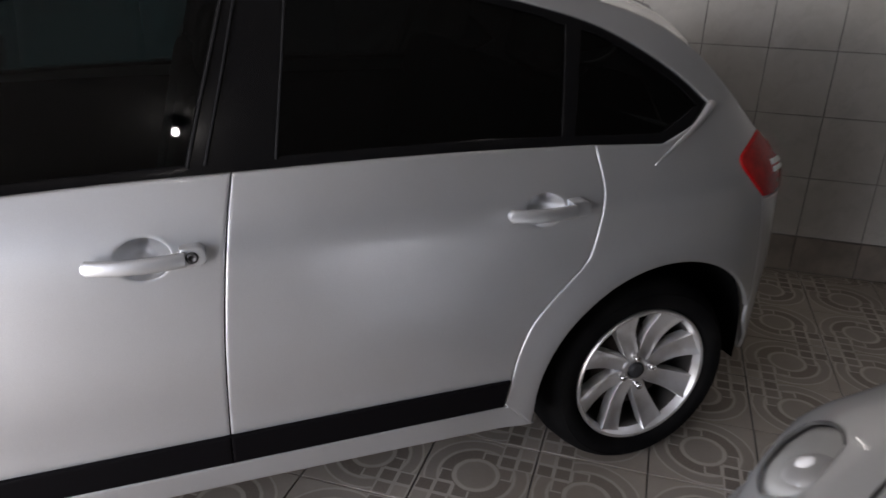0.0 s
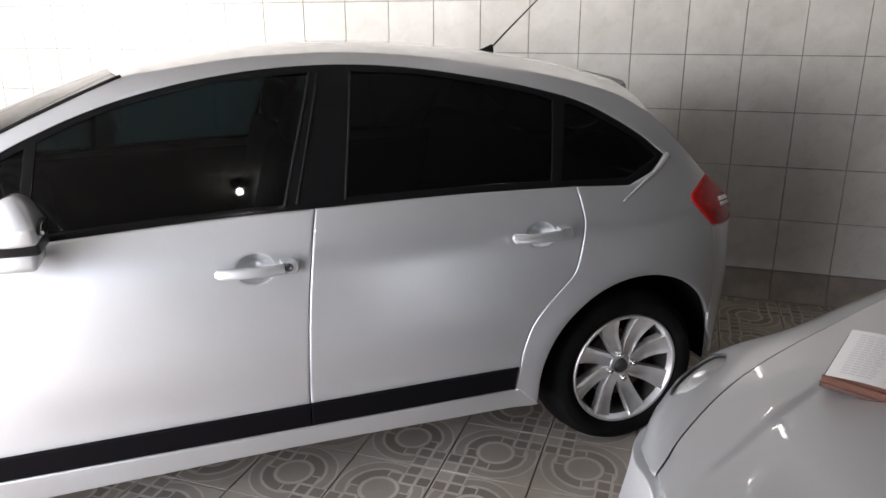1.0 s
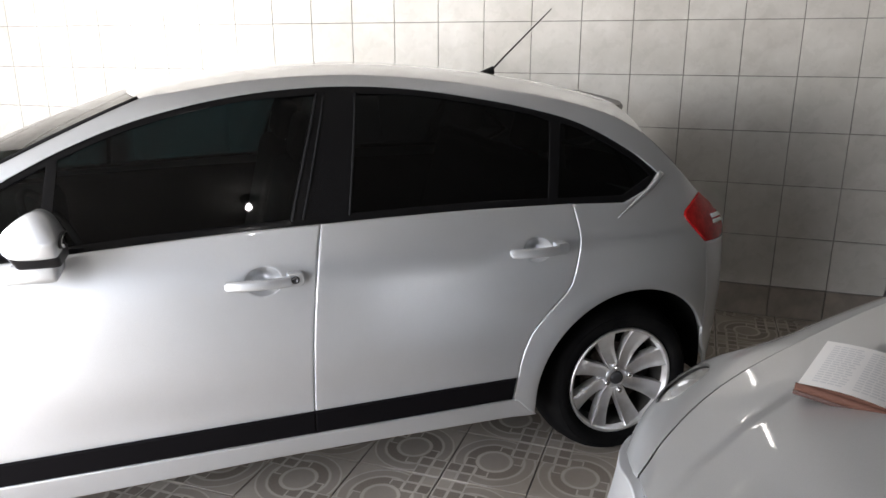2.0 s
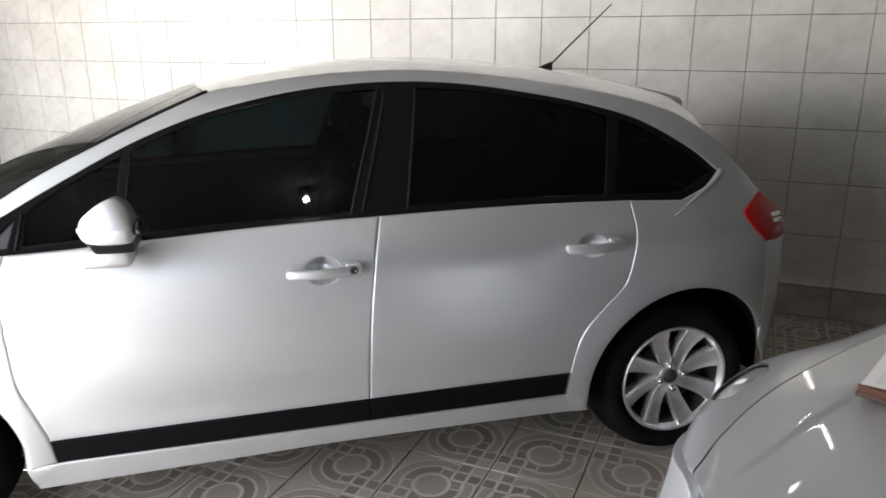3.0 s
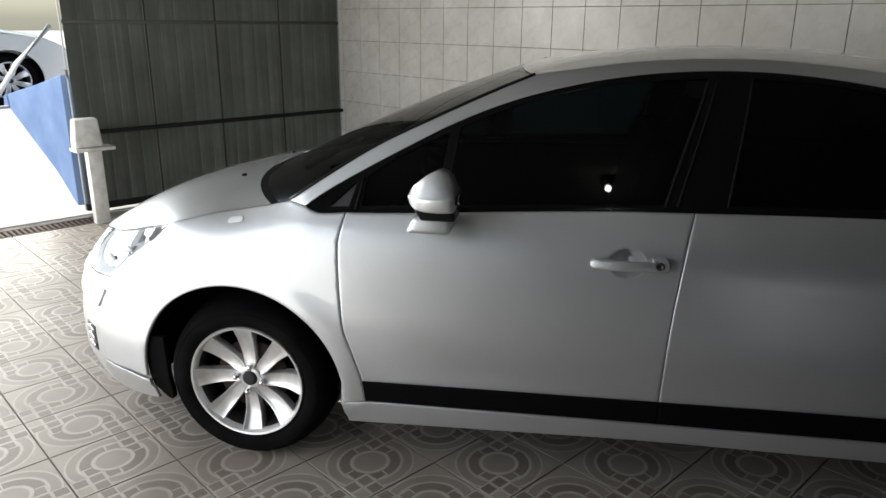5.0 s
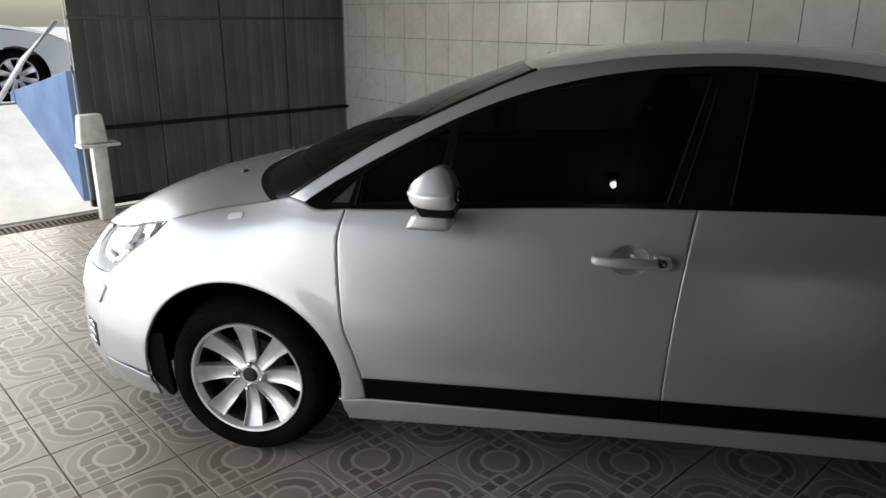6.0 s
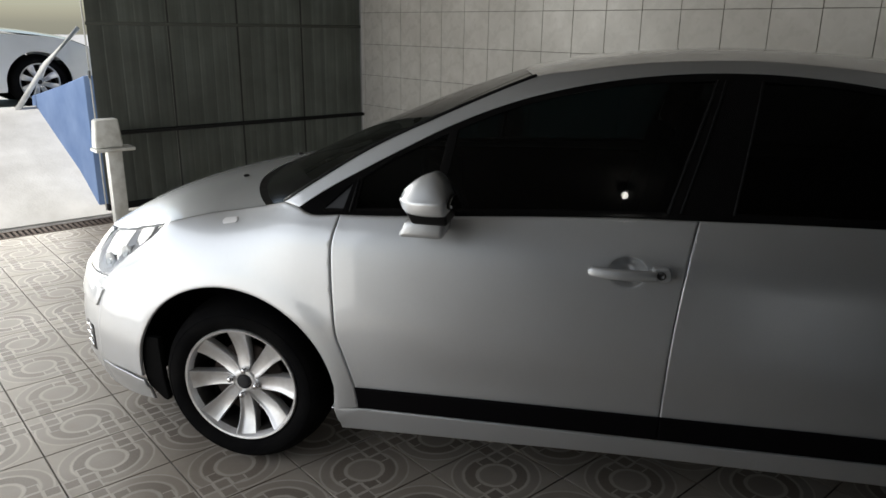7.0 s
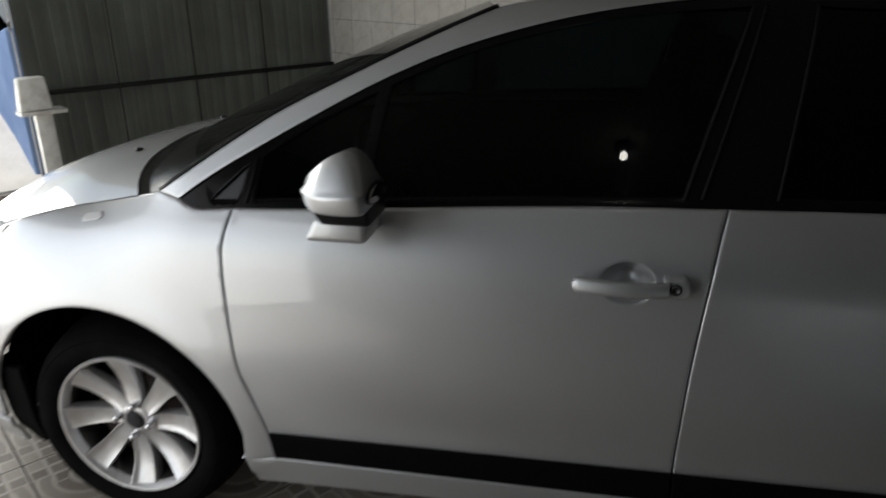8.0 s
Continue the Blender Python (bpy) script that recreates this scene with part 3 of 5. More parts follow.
for f in (near, far):
    bm = bmesh.new()
    patch(bm, f, shifted(sx(DLO), 0.004), [sx(w) for _, w, _ in panes], 0.05, rim=0.0, depth=0.008, hole_rim=0.012)
    sur = part("window_surround", bm, GLOSSBLACK, car, "gloss black window surround and pillar covers", 40)
    for nm, w, gm in panes:
        bm = bmesh.new()
        patch(bm, f, shifted(sx(w), 0.004), (), 0.06, rim=0.0, depth=0.014)
        # far front panes take the darkened copy of the glass
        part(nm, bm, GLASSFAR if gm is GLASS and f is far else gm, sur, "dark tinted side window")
    for run in ([(1.405, 1.035), (1.453, 1.18), (1.532, 1.408)], [(1.440, 1.037), (1.486, 1.18), (1.556, 1.408)], [(1.588, 1.04), (1.660, 1.408)], [(0.428, 0.985), (0.446, 1.082)]):
        bm = bmesh.new()
        tube(bm, [f(s_of(x), z, 0.006) for x, z in spline(run, 0.05)], 0.004, 8)
        part("pillar_seal", bm, SEAL, sur, "grey rubber pillar seal")
    # bright pressed ridge behind the quarter window
    bm = bmesh.new()
    run = spline([(2.786, 1.102), (2.72, 1.060), (2.62, 1.008), (2.545, 0.968)], 0.02)
    tube(bm, [f(s_of(x), z, 0.001) for x, z in run], 0.013, 10, 0.002)
    part("waist_ridge", bm, PAINT, car, "sharp pressed waistline ridge")

# roof, windscreen, bonnet, tailgate
edge3 = lambda pts, n: [np.array(skin(s_of(x), z, 0.0, -1)) for x, z in even(pts, n)]
re = edge3(EDGE[5:16], 40)
rc = even([(0.91, 0, 1.412), (1.1, 0, 1.450), (1.33, 0, 1.477), (1.56, 0, 1.492), (1.8, 0, 1.492), (2.04, 0, 1.477), (2.29, 0, 1.450), (2.55, 0, 1.408), (2.78, 0, 1.352)], 40)
bm = bmesh.new()
grid(bm, loft(re, rc, 2.4, 12))
part("roof", bm, PAINT, car)
we = edge3(EDGE[:6], 24)
wc = even([(-0.10, 0, 0.985), (0.25, 0, 1.15), (0.60, 0, 1.300), (0.905, 0, 1.409)], 24)
for e in we:
    e[1] += 0.012
bm = bmesh.new()
rows = loft(we, wc, 2.0, 12)
grid(bm, rows[3:])
part("windscreen", bm, WINDSCREEN, car, "raked clear windscreen")
bm = bmesh.new()
low = [tuple(3 * a - 2 * b for a, b in zip(p, q)) for p, q in zip(rows[0], rows[1])]
grid(bm, [low] + rows[:4])
part("windscreen_band", bm, GLOSSBLACK, car, "black band along the foot of the windscreen")
for sg in (1, -1):
    bm = bmesh.new()
    tube(bm, [(e[0], sg * (e[1] - 0.006), e[2] + 0.002) for e in we], 0.007, 6)
    part("windscreen_seal", bm, BLACK, car)
he = [np.array(skin(s_of(x), z, 0.0, -1)) for x, z in even(HOODLINE[1:], 30)]
hc = even([(-0.13, 0, 0.981), (-0.30, 0, 0.949), (-0.48, 0, 0.906), (-0.63, 0, 0.855), (-0.78, 0, 0.785), (-0.92, 0, 0.70)], 30)
bm = bmesh.new()
rows = loft(he, hc, 2.2, 14)
grid(bm, rows)
part("bonnet", bm, PAINT, car)
bm = bmesh.new()
cow = [[(x + 0.0 * k, y, z - 0.004 - 0.02 * k) if k == 0 else (x + 0.16, y * 0.97, z + 0.004) for x, y, z in rows[0]] for k in (0, 1)]
grid(bm, cow)
part("cowl", bm, BLACK, car, "black plastic scuttle below the windscreen")
for sg in (-1, 1):
    bm = bmesh.new()
    lathe(bm, [(0.0, 0.008), (0.010, 0.007), (0.014, 0.0)], 12, Matrix.Translation((-0.20, sg * 0.28, 0.963)))
    part("washer_jet", bm, BLACK, car)
    bm = bmesh.new()
    tube(bm, [(0.0 + 0.08, sg * -0.45 + 0.05, 1.005), (0.10, sg * -0.1, 1.025), (0.13, sg * 0.22, 1.035)], 0.009, 8)
    part("wiper", bm, BLACK, car)
ge = edge3(EDGE[15:], 16)
gc = even([(2.79, 0, 1.335), (2.92, 0, 1.20), (3.07, 0, 1.03)], 16)
bm = bmesh.new()
rows = loft(ge, gc, 1.7, 10)
rows.append([(x + 0.10 * (1 - abs(y) / 0.73) ** 1.5, y * 0.97, z - 0.16) for x, y, z in rows[-1]])
grid(bm, [r[3:18] for r in rows])
part("tailgate_window", bm, GLASSR, car, "dark tinted tailgate window")
bm = bmesh.new()
grid(bm, [r[:4] for r in rows])
part("tailgate_frame", bm, PAINT, car, "painted side of the tailgate")
bm = bmesh.new()
grid(bm, [r[17:] for r in rows])
part("tailgate_frame", bm, PAINT, car, "painted side of the tailgate")
bm = bmesh.new()
sp = []
for k, (x, z) in enumerate([(2.48, 1.390), (2.62, 1.370), (2.756, 1.346), (2.90, 1.316), (2.970, 1.296), (2.972, 1.272), (2.90, 1.278), (2.74, 1.310)]):
    sp.append([(x - 0.31 * abs(j / 8) ** 2 * (x - 2.4) / 0.6, -0.42 * j / 8, z + 0.018 - 0.008 * abs(j / 8) ** 2) for j in range(-8, 9)])
grid(bm, sp)
part("spoiler", bm, SPOILER, car, "dark grey roof spoiler over the tailgate", 40)

bm = tube(bmesh.new(), [(2.964 - 0.31 * abs(j / 8) ** 2 * 0.94, -0.42 * j / 8, 1.296 - 0.008 * abs(j / 8) ** 2) for j in range(-8, 9)], 0.0145, 10)
part("spoiler_lip", bm, BLACK, car, "dark rear lip of the roof spoiler")

# bumpers and tailgate, closed round the middle
def both(loop, material, name, label="", rim=0.012, grow=0.0, depth=0.0):
    bm = bmesh.new()
    for f in (near, far):
        patch(bm, f, shifted(loop, grow), (), 0.05, rim=rim, depth=depth)
    return part(name, bm, material, car, label, 50)


fb = outline([(0.0, 0.68), (0.18, 0.69), (s_of(-0.864), 0.742)], [(s_of(-0.864), 0.742), (s_of(-0.852), 0.68), (s_of(-0.816), 0.616)], [(s_of(-0.816), 0.616), (s_of(-0.70), 0.624), (s_of(-0.60), 0.638)], [(s_of(-0.60), 0.638), (s_of(-0.615), 0.48), (s_of(-0.62), 0.31)],
             [(s_of(-0.62), 0.31), (s_of(-0.62), 0.20)], [(s_of(-0.62), 0.20), (0.3, 0.185), (0.0, 0.185)], [(0.0, 0.185), (0.0, 0.68)])
both(fb, PAINT, "front_bumper", "", 0.012, -0.001)
skin_part("bumper_corner", sx(outline([(-0.618, 0.305), (-0.385, 0.292)], [(-0.385, 0.292), (-0.382, 0.205)], [(-0.382, 0.205), (-0.5, 0.195), (-0.618, 0.198)], [(-0.618, 0.198), (-0.618, 0.305)])), PAINT, depth=0.0015, grow=0.001)
rb = outline([(s_of(2.965), 0.66), (s_of(2.955), 0.76), (s_of(2.943), 0.838)], [(s_of(2.943), 0.838), (s_of(3.09), 0.828), (float(PS[-1]), 0.80)], [(float(PS[-1]), 0.80), (float(PS[-1]), 0.24)], [(float(PS[-1]), 0.24), (s_of(3.14), 0.25), (s_of(3.04), 0.335)], [(s_of(3.04), 0.335), (s_of(2.975), 0.42), (s_of(2.955), 0.52), (s_of(2.965), 0.66)])
both(rb, PAINT, "rear_bumper", "", 0.012, -0.004)
tg = outline([(s_of(3.10), 0.865), (s_of(3.2), 0.875), (float(PS[-1]), 0.89)], [(float(PS[-1]), 0.89), (float(PS[-1]), 0.81)], [(float(PS[-1]), 0.81), (s_of(3.10), 0.835)], [(s_of(3.10), 0.835), (s_of(3.10), 0.865)])
both(tg, PAINT, "tailgate", "", 0.012, -0.003)
tl = outline(TAIL_FRONT, [(2.94, 0.845), (3.02, 0.838), (3.09, 0.835)], [(3.09, 0.835), (3.095, 0.88), (3.075, 0.93)], [(3.075, 0.93), (3.03, 0.985), (2.985, 1.018)])
lamps = skin_part("tail_lamp", sx(tl), REDLENS, "red tail lamp with pale reversing bars", res=0.03, grow=-0.003, depth=-0.004)
for f, l in zip((near, far), lamps):
    for z0 in (0.905, 0.925):
        bm = bmesh.new()
        patch(bm, f, sx(outline([(3.0, z0), (3.075, z0 - 0.004)], [(3.075, z0 - 0.004), (3.068, z0 + 0.006)], [(3.068, z0 + 0.006), (3.0, z0 + 0.010)], [(3.0, z0 + 0.010), (3.0, z0)])), (), 0.03, rim=0.004, depth=-0.006)
        part("reversing_bar", bm, LAMPBOWL, l, "pale reversing light bar")
hl = outline(LAMP_LOW, LAMP_FRONT, [(-0.81, 0.622), (-0.846, 0.68), (-0.858, 0.744)], [(-0.858, 0.744), (-0.786, 0.758), (-0.64, 0.789), (-0.445, 0.837), (-0.274, 0.885)])
for f in (near, far):
    bm = bmesh.new()
    patch(bm, f, shifted(sx(hl), 0.014), (), 0.03, rim=0.0, depth=0.016)
    lamp = part("headlamp", bm, LAMPBOWL, car, "clear swept headlamp with pale reflectors", 50)
    bm = bmesh.new()
    patch(bm, f, shifted(sx(hl), -0.004), (), 0.03, rim=0.008, depth=-0.001)
    part("lens", bm, CLEAR, lamp, "clear swept headlamp lens", 50)
    bm = bmesh.new()
    patch(bm, f, sx(outline([(-0.565, 0.797), (-0.44, 0.831), (-0.295, 0.872)], [(-0.295, 0.872), (-0.345, 0.830), (-0.385, 0.806)], [(-0.385, 0.806), (-0.45, 0.800), (-0.535, 0.768)], [(-0.535, 0.768), (-0.565, 0.797)])), (), 0.03, rim=0.006, depth=0.008)
    part("lamp_mask", bm, LAMPGREY, lamp, "grey upper mask of the headlamp", 50)
    for x, z, r in ((-0.555, 0.728, 0.030), (-0.655, 0.680, 0.034)):
        bm = bmesh.new()
        c = f(s_of(x), z, 0.0155)
        lathe(bm, [(r, 0.0), (r, 0.012), (r * 0.88, 0.012), (r * 0.7, 0.006), (r * 0.3, 0.003), (0.001, 0.003)], 20, look(c, c + (f(s_of(x), z, -0.1) - c)) @ pose(0, 0, 0, 180, 0, 0))
        part("reflector", bm, LAMPCUP, lamp, "round reflector")
        bm = bmesh.new()
        patch(bm, f, sx(outline([(x - 0.004, z + 0.020), (x + 0.032, z + 0.030)], [(x + 0.032, z + 0.030), (x + 0.020, z - 0.004)], [(x + 0.020, z - 0.004), (x - 0.004, z + 0.020)], step=0.01)), (), 0.02, rim=0.004, depth=0.004)
        part("facet", bm, LAMPGREY, lamp, "grey three-cornered facet")
    bm = bmesh.new()
    patch(bm, f, sx(outline([(-0.026, 0.913), (0.018, 0.921)], [(0.018, 0.921), (0.025, 0.927), (0.018, 0.933)], [(0.018, 0.933), (-0.026, 0.926)], [(-0.026, 0.926), (-0.032, 0.919), (-0.026, 0.913)], step=0.006)), (), 0.01, rim=0.005, depth=-0.004, round_=0.002)
    part("side_repeater", bm, LAMPBOWL, car, "pale side indicator on the wing", 50)
    bm = bmesh.new()
    patch(bm, f, sx(outline([(-0.73, 0.335), (-0.66, 0.335)], [(-0.66, 0.335), (-0.665, 0.43)], [(-0.665, 0.43), (-0.73, 0.435)], [(-0.73, 0.435), (-0.73, 0.335)])), (), 0.03, rim=0.006, depth=-0.002)
    fog = part("fog_lamp", bm, BLACK, car, "dark fog lamp with three chrome bars")
    for zc in (0.352, 0.385, 0.418):
        bm = bmesh.new()
        patch(bm, f, sx(ellipse(-0.697, zc, 0.026, 0.010, 16)), (), 0.02, rim=0.006, depth=-0.008)
        part("chrome_bar", bm, CHROME, fog, "chrome bar of the fog lamp")
    bm = bmesh.new()
    patch(bm, f, outline([(0.16, 0.535), (s_of(-0.628), 0.530)], [(s_of(-0.628), 0.530), (s_of(-0.604), 0.592)], [(s_of(-0.604), 0.592), (0.16, 0.612)], [(0.16, 0.612), (0.16, 0.535)]), (), 0.04, rim=0.012, depth=-0.009, round_=0.004)
    part("bumper_moulding", bm, PAINT, car, "", 50)
    bm = bmesh.new()
    patch(bm, f, sx(outline([(-0.395, 0.47), (-0.310, 0.47)], [(-0.310, 0.47), (-0.318, 0.27), (-0.328, 0.212)], [(-0.328, 0.212), (-0.342, 0.196), (-0.358, 0.203)], [(-0.358, 0.203), (-0.386, 0.26), (-0.395, 0.47)])), (), 0.03, rim=0.02, depth=0.022)
    part("arch_flap", bm, DARK, car, "black plastic flap at the wheel arch", 50)
bm = bmesh.new()
patch(bm, near, outline([(0.02, 0.30), (0.42, 0.30)], [(0.42, 0.30), (0.40, 0.52)], [(0.40, 0.52), (0.02, 0.54)], [(0.02, 0.54), (0.02, 0.30)]), (), 0.05, rim=0.0, depth=-0.003)
patch(bm, far, outline([(0.02, 0.30), (0.42, 0.30)], [(0.42, 0.30), (0.40, 0.52)], [(0.40, 0.52), (0.02, 0.54)], [(0.02, 0.54), (0.02, 0.30)]), (), 0.05, rim=0.0, depth=-0.003)
part("grille", bm, BLACK, car, "black front grille")

# handles
for f, fd, rd in ((near, doors_f[0], doors_r[0]), (far, doors_f[1], doors_r[1])):
    for d, bowl, x0, x1, zc, key in ((fd, bowl_f, 1.187, 1.420, 0.872, True), (rd, bowl_r, 2.106, 2.322, 0.889, False)):
        bm = bmesh.new()
        rows = []
        c = bowl.mean(0)
        for k in range(7):
            q = 1 - k / 6
            dep = 0.004 + 0.060 * math.sin((1 - q) * math.pi / 2)
            rows.append([f(*(c + (p - c) * (1.02 * q + 0.0005)), dep) for p in np.vstack([bowl, bowl[:1]])])
        grid(bm, rows)
        bmesh.ops.remove_doubles(bm, verts=bm.verts[:], dist=0.0006)
        part("handle_bowl", bm, PAINT, d, "pressed recess behind the handle")
        # bow with a squared front end, and a fixed end piece behind it
        bm = bmesh.new()
        rows = []
        n = 26
        xe = x1 - 0.040
        for k in range(n + 1):
            t = k / n
            x = x0 + (xe - x0) * t
            hgt = 0.0155 * (min(1, (t + 0.004) / 0.03) ** 0.4)
            out = 0.013 + 0.026 * math.sin(math.pi * (0.06 + 0.80 * t)) ** 0.6
            ring = []
            for a in np.linspace(0, 2 * math.pi, 17):
                c, q = math.cos(a), math.sin(a)
                ring.append(f(s_of(x), zc + 0.003 + hgt * math.copysign(abs(q) ** 0.7, q), -out - 0.009 * math.copysign(abs(c) ** 0.7, c)))
            rows.append(ring)
        grid(bm, rows)
        bm.faces.new([bm.verts.new(p) for p in rows[0][:-1]])
        bmesh.ops.remove_doubles(bm, verts=bm.verts[:], dist=0.0002)
        part("door_handle", bm, PAINT, d, "painted bow door handle", 50)
        bm = bmesh.new()
        zf = zc + 0.004
        lp = sx(outline([(xe - 0.006, zf - 0.016), (x1 - 0.010, zf - 0.017)], [(x1 - 0.010, zf - 0.017), (x1 - 0.001, zf - 0.010), (x1, zf + 0.002), (x1 - 0.003, zf + 0.013), (x1 - 0.012, zf + 0.018)], [(x1 - 0.012, zf + 0.018), (xe - 0.006, zf + 0.017)], [(xe - 0.006, zf + 0.017), (xe - 0.006, zf - 0.016)], step=0.006))
        patch(bm, f, lp, (), 0.012, rim=0.030, depth=-0.026, round_=0.003, support=0.003)
        part("handle_end", bm, PAINT, d, "fixed end of the door handle", 50)
        if key:
            bm = bmesh.new()
            c = f(s_of(1.394), zf, -0.0265)
            lathe(bm, [(0.0, 0.001), (0.0055, 0.001), (0.006, 0.004), (0.0105, 0.004), (0.0125, 0.0), (0.0125, -0.006)], 20, look(c, c + (c - f(s_of(1.394), zf, -0.2))))
            part("key_lock", bm, LOCK, d, "dark key lock")

# mirrors
# upper and lower line of the shell and how far it stands out, front to back
M_TOP = [(0.640, 1.084), (0.652, 1.103), (0.676, 1.126), (0.703, 1.146), (0.730, 1.158), (0.750, 1.156), (0.768, 1.141), (0.781, 1.117), (0.788, 1.095)]
M_LOW = [(0.640, 1.062), (0.652, 1.049), (0.676, 1.043), (0.703, 1.042), (0.730, 1.042), (0.750, 1.043), (0.768, 1.044), (0.781, 1.045), (0.788, 1.050)]
M_OUT = [(0.640, -0.985), (0.652, -1.022), (0.676, -1.043), (0.703, -1.050), (0.730, -1.052), (0.750, -1.051), (0.768, -1.049), (0.781, -1.044), (0.788, -1.036)]


def mirror_rows():
    rows = []
    for (x, zt), (_, zb), (_, yo) in zip(even(M_TOP, 22), even(M_LOW, 22), even(M_OUT, 22)):
        zr = min(1.080 + 0.06 * (x - 0.71), 0.35 * zt + 0.65 * zb + 0.02)
        yt = 0.42 * yo - 0.55
        sec = [(-0.880, zb + 0.004), (-0.95, zb), (yo + 0.016, zb), (yo + 0.008, zb + 0.003), (yo + 0.005, zb + 0.008), (yo + 0.001, zr - 0.005), (yo, zr), (yo + 0.003, zr + 0.004)]
        for t in np.linspace(0.08, 1, 10):
            ty = (1 - t) ** 2 * (yo + 0.003) + 2 * t * (1 - t) * (yo + 0.036) + t * t * yt
            tz = (1 - t) ** 2 * (zr + 0.004) + 2 * t * (1 - t) * (zt - 0.002) + t * t * zt
            sec.append((ty, tz))
        sec += [(-0.93, zt - 0.004), (-0.895, zt - 0.4 * (zt - zb)), (-0.880, zb + 0.004)]
        rows.append([(x, y, z) for y, z in sec])
    return rows


for sg in (-1, 1):
    bm = bmesh.new()
    rows = [[(x, -sg * y, z) for x, y, z in r] for r in mirror_rows()]
    grid(bm, rows)
    bmesh.ops.remove_doubles(bm, verts=bm.verts[:], dist=0.0004)
    bmesh.ops.holes_fill(bm, edges=[e for e in bm.edges if e.is_boundary], sides=0)
    bmesh.ops.recalc_face_normals(bm, faces=bm.faces[:])
    mir = part("door_mirror", bm, PAINT, car, "silver door mirror shell", 55)
    bm = bmesh.new()
    lathe(bm, [(0.0, 0.002), (0.95, 0.001), (1.0, 0.0), (1.0, -0.01)], 24, Matrix.Translation((0.796, sg * 0.965, 1.074)) @ pose(0, 0, 0, 0, 90, 0) @ Matrix.Diagonal((0.017, 0.050, 1, 1)))
    part("mirror_glass", bm, MIRROR, mir, "mirror glass")
    bm = bmesh.new()
    lathe(bm, [(0.0, 0.0), (0.86, 0.0), (0.90, 0.006), (1.0, 0.004), (1.04, -0.012), (1.0, -0.03)], 28, Matrix.Translation((0.789, sg * 0.965, 1.074)) @ pose(0, 0, 0, 0, 90, 0) @ Matrix.Diagonal((0.020, 0.058, 1, 1)))
    part("bezel", bm, BLACK, mir, "black mirror bezel", 40)
    bm = box(bmesh.new(), (0.655, -1.012, 1.002), (0.782, -0.86, 1.058))
    for v in bm.verts:
        if v.co.z < 1.02:
            v.co.x += 0.02 if v.co.x < 0.7 else 0.0
            v.co.y += 0.03 if v.co.y < -1.0 else 0.0
    bmesh.ops.bevel(bm, geom=bm.edges[:], offset=0.010, segments=3, affect="EDGES", profile=0.5)
    bmesh.ops.scale(bm, vec=(1, -sg, 1), verts=bm.verts[:])
    part("under_shell", bm, BLACK, mir, "black lower mirror shell", 40)
    bm = box(bmesh.new(), (0.650, -0.955, 0.951), (0.768, -0.83, 1.008))
    for v in bm.verts:
        if v.co.z < 0.98:
            v.co.x -= 0.030 if v.co.x < 0.73 else 0.006
            v.co.y -= 0.0 if v.co.y < -0.9 else 0.0
    bmesh.ops.bevel(bm, geom=bm.edges[:], offset=0.016, segments=3, affect="EDGES", profile=0.5)
    bmesh.ops.scale(bm, vec=(1, -sg, 1), verts=bm.verts[:])
    part("mirror_foot", bm, PAINT, mir, "painted mirror foot", 50)

# aerial
bm = bmesh.new()
tube(bm, [(2.352, 0, 1.43), (2.44, 0, 1.515), (2.54, 0, 1.607), (2.65, 0, 1.708)], 0.0045, 8, 0.0025)
aer = part("aerial", bm, BLACK, car, "black whip aerial")
bm = bmesh.new()
rows = [[(2.275 + 0.105 * t, 0.024 * math.sin(a) * (0.3 + 0.7 * t), 1.424 + max(0, 0.042 * math.cos(a) * t) + 0.004) for a in np.linspace(-math.pi, math.pi, 13)] for t in np.linspace(0, 1, 6)]
grid(bm, rows)
part("aerial_base", bm, BLACK, aer)

# inner shell, floor pan and wheel wells
inner = outline([(0.30, 0.95), (1.2, 0.98), (2.5, 0.98)], [(2.5, 0.98), (2.9, 0.80)], [(2.9, 0.80), (2.86, 0.62)], arch(2.608, 55, 180, 0.41, 16), [(2.198, 0.326), (2.19, 0.27)], [(2.19, 0.27), (0.42, 0.245)], [(0.42, 0.245), (0.41, 0.326)], arch(0.0, 0, 120, 0.41, 16), [(-0.205, 0.681), (-0.2, 0.80)], [(-0.2, 0.80), (0.30, 0.95)])
for f in (near, far):
    bm = bmesh.new()
    patch(bm, f, sx(inner), (), 0.09, rim=0.0, depth=0.06)
    part("inner_panel", bm, DARK, car)
bm = box(bmesh.new(), (-0.75, -0.50, 0.20), (3.15, 0.50, 0.26), 0.01)
part("floor_pan", bm, DARK, car)
for x0, x1 in ((0.40, 2.20),):
    box_part("under_tray", (x0, -0.72, 0.235), (x1, 0.72, 0.255), DARK, car, 0.01)
for cx in (0.0, 2.608):
    for sg in (-1, 1):
        bm = bmesh.new()
        rows = []
        for a in np.linspace(-8, 188, 26):
            c, s_ = math.cos(radians(a)), math.sin(radians(a))
            rows.append([(cx + 0.398 * c, sg * (min(0.845, half_width(cx + 0.398 * c) - 0.04) * (1 - k) + 0.485 * k), 0.326 + 0.398 * s_) for k in (0, 0.5, 1)] + [(cx + 0.05 * c, sg * 0.485, 0.326 + 0.05 * s_)])
        grid(bm, rows)
        part("wheel_well", bm, DARK, car)

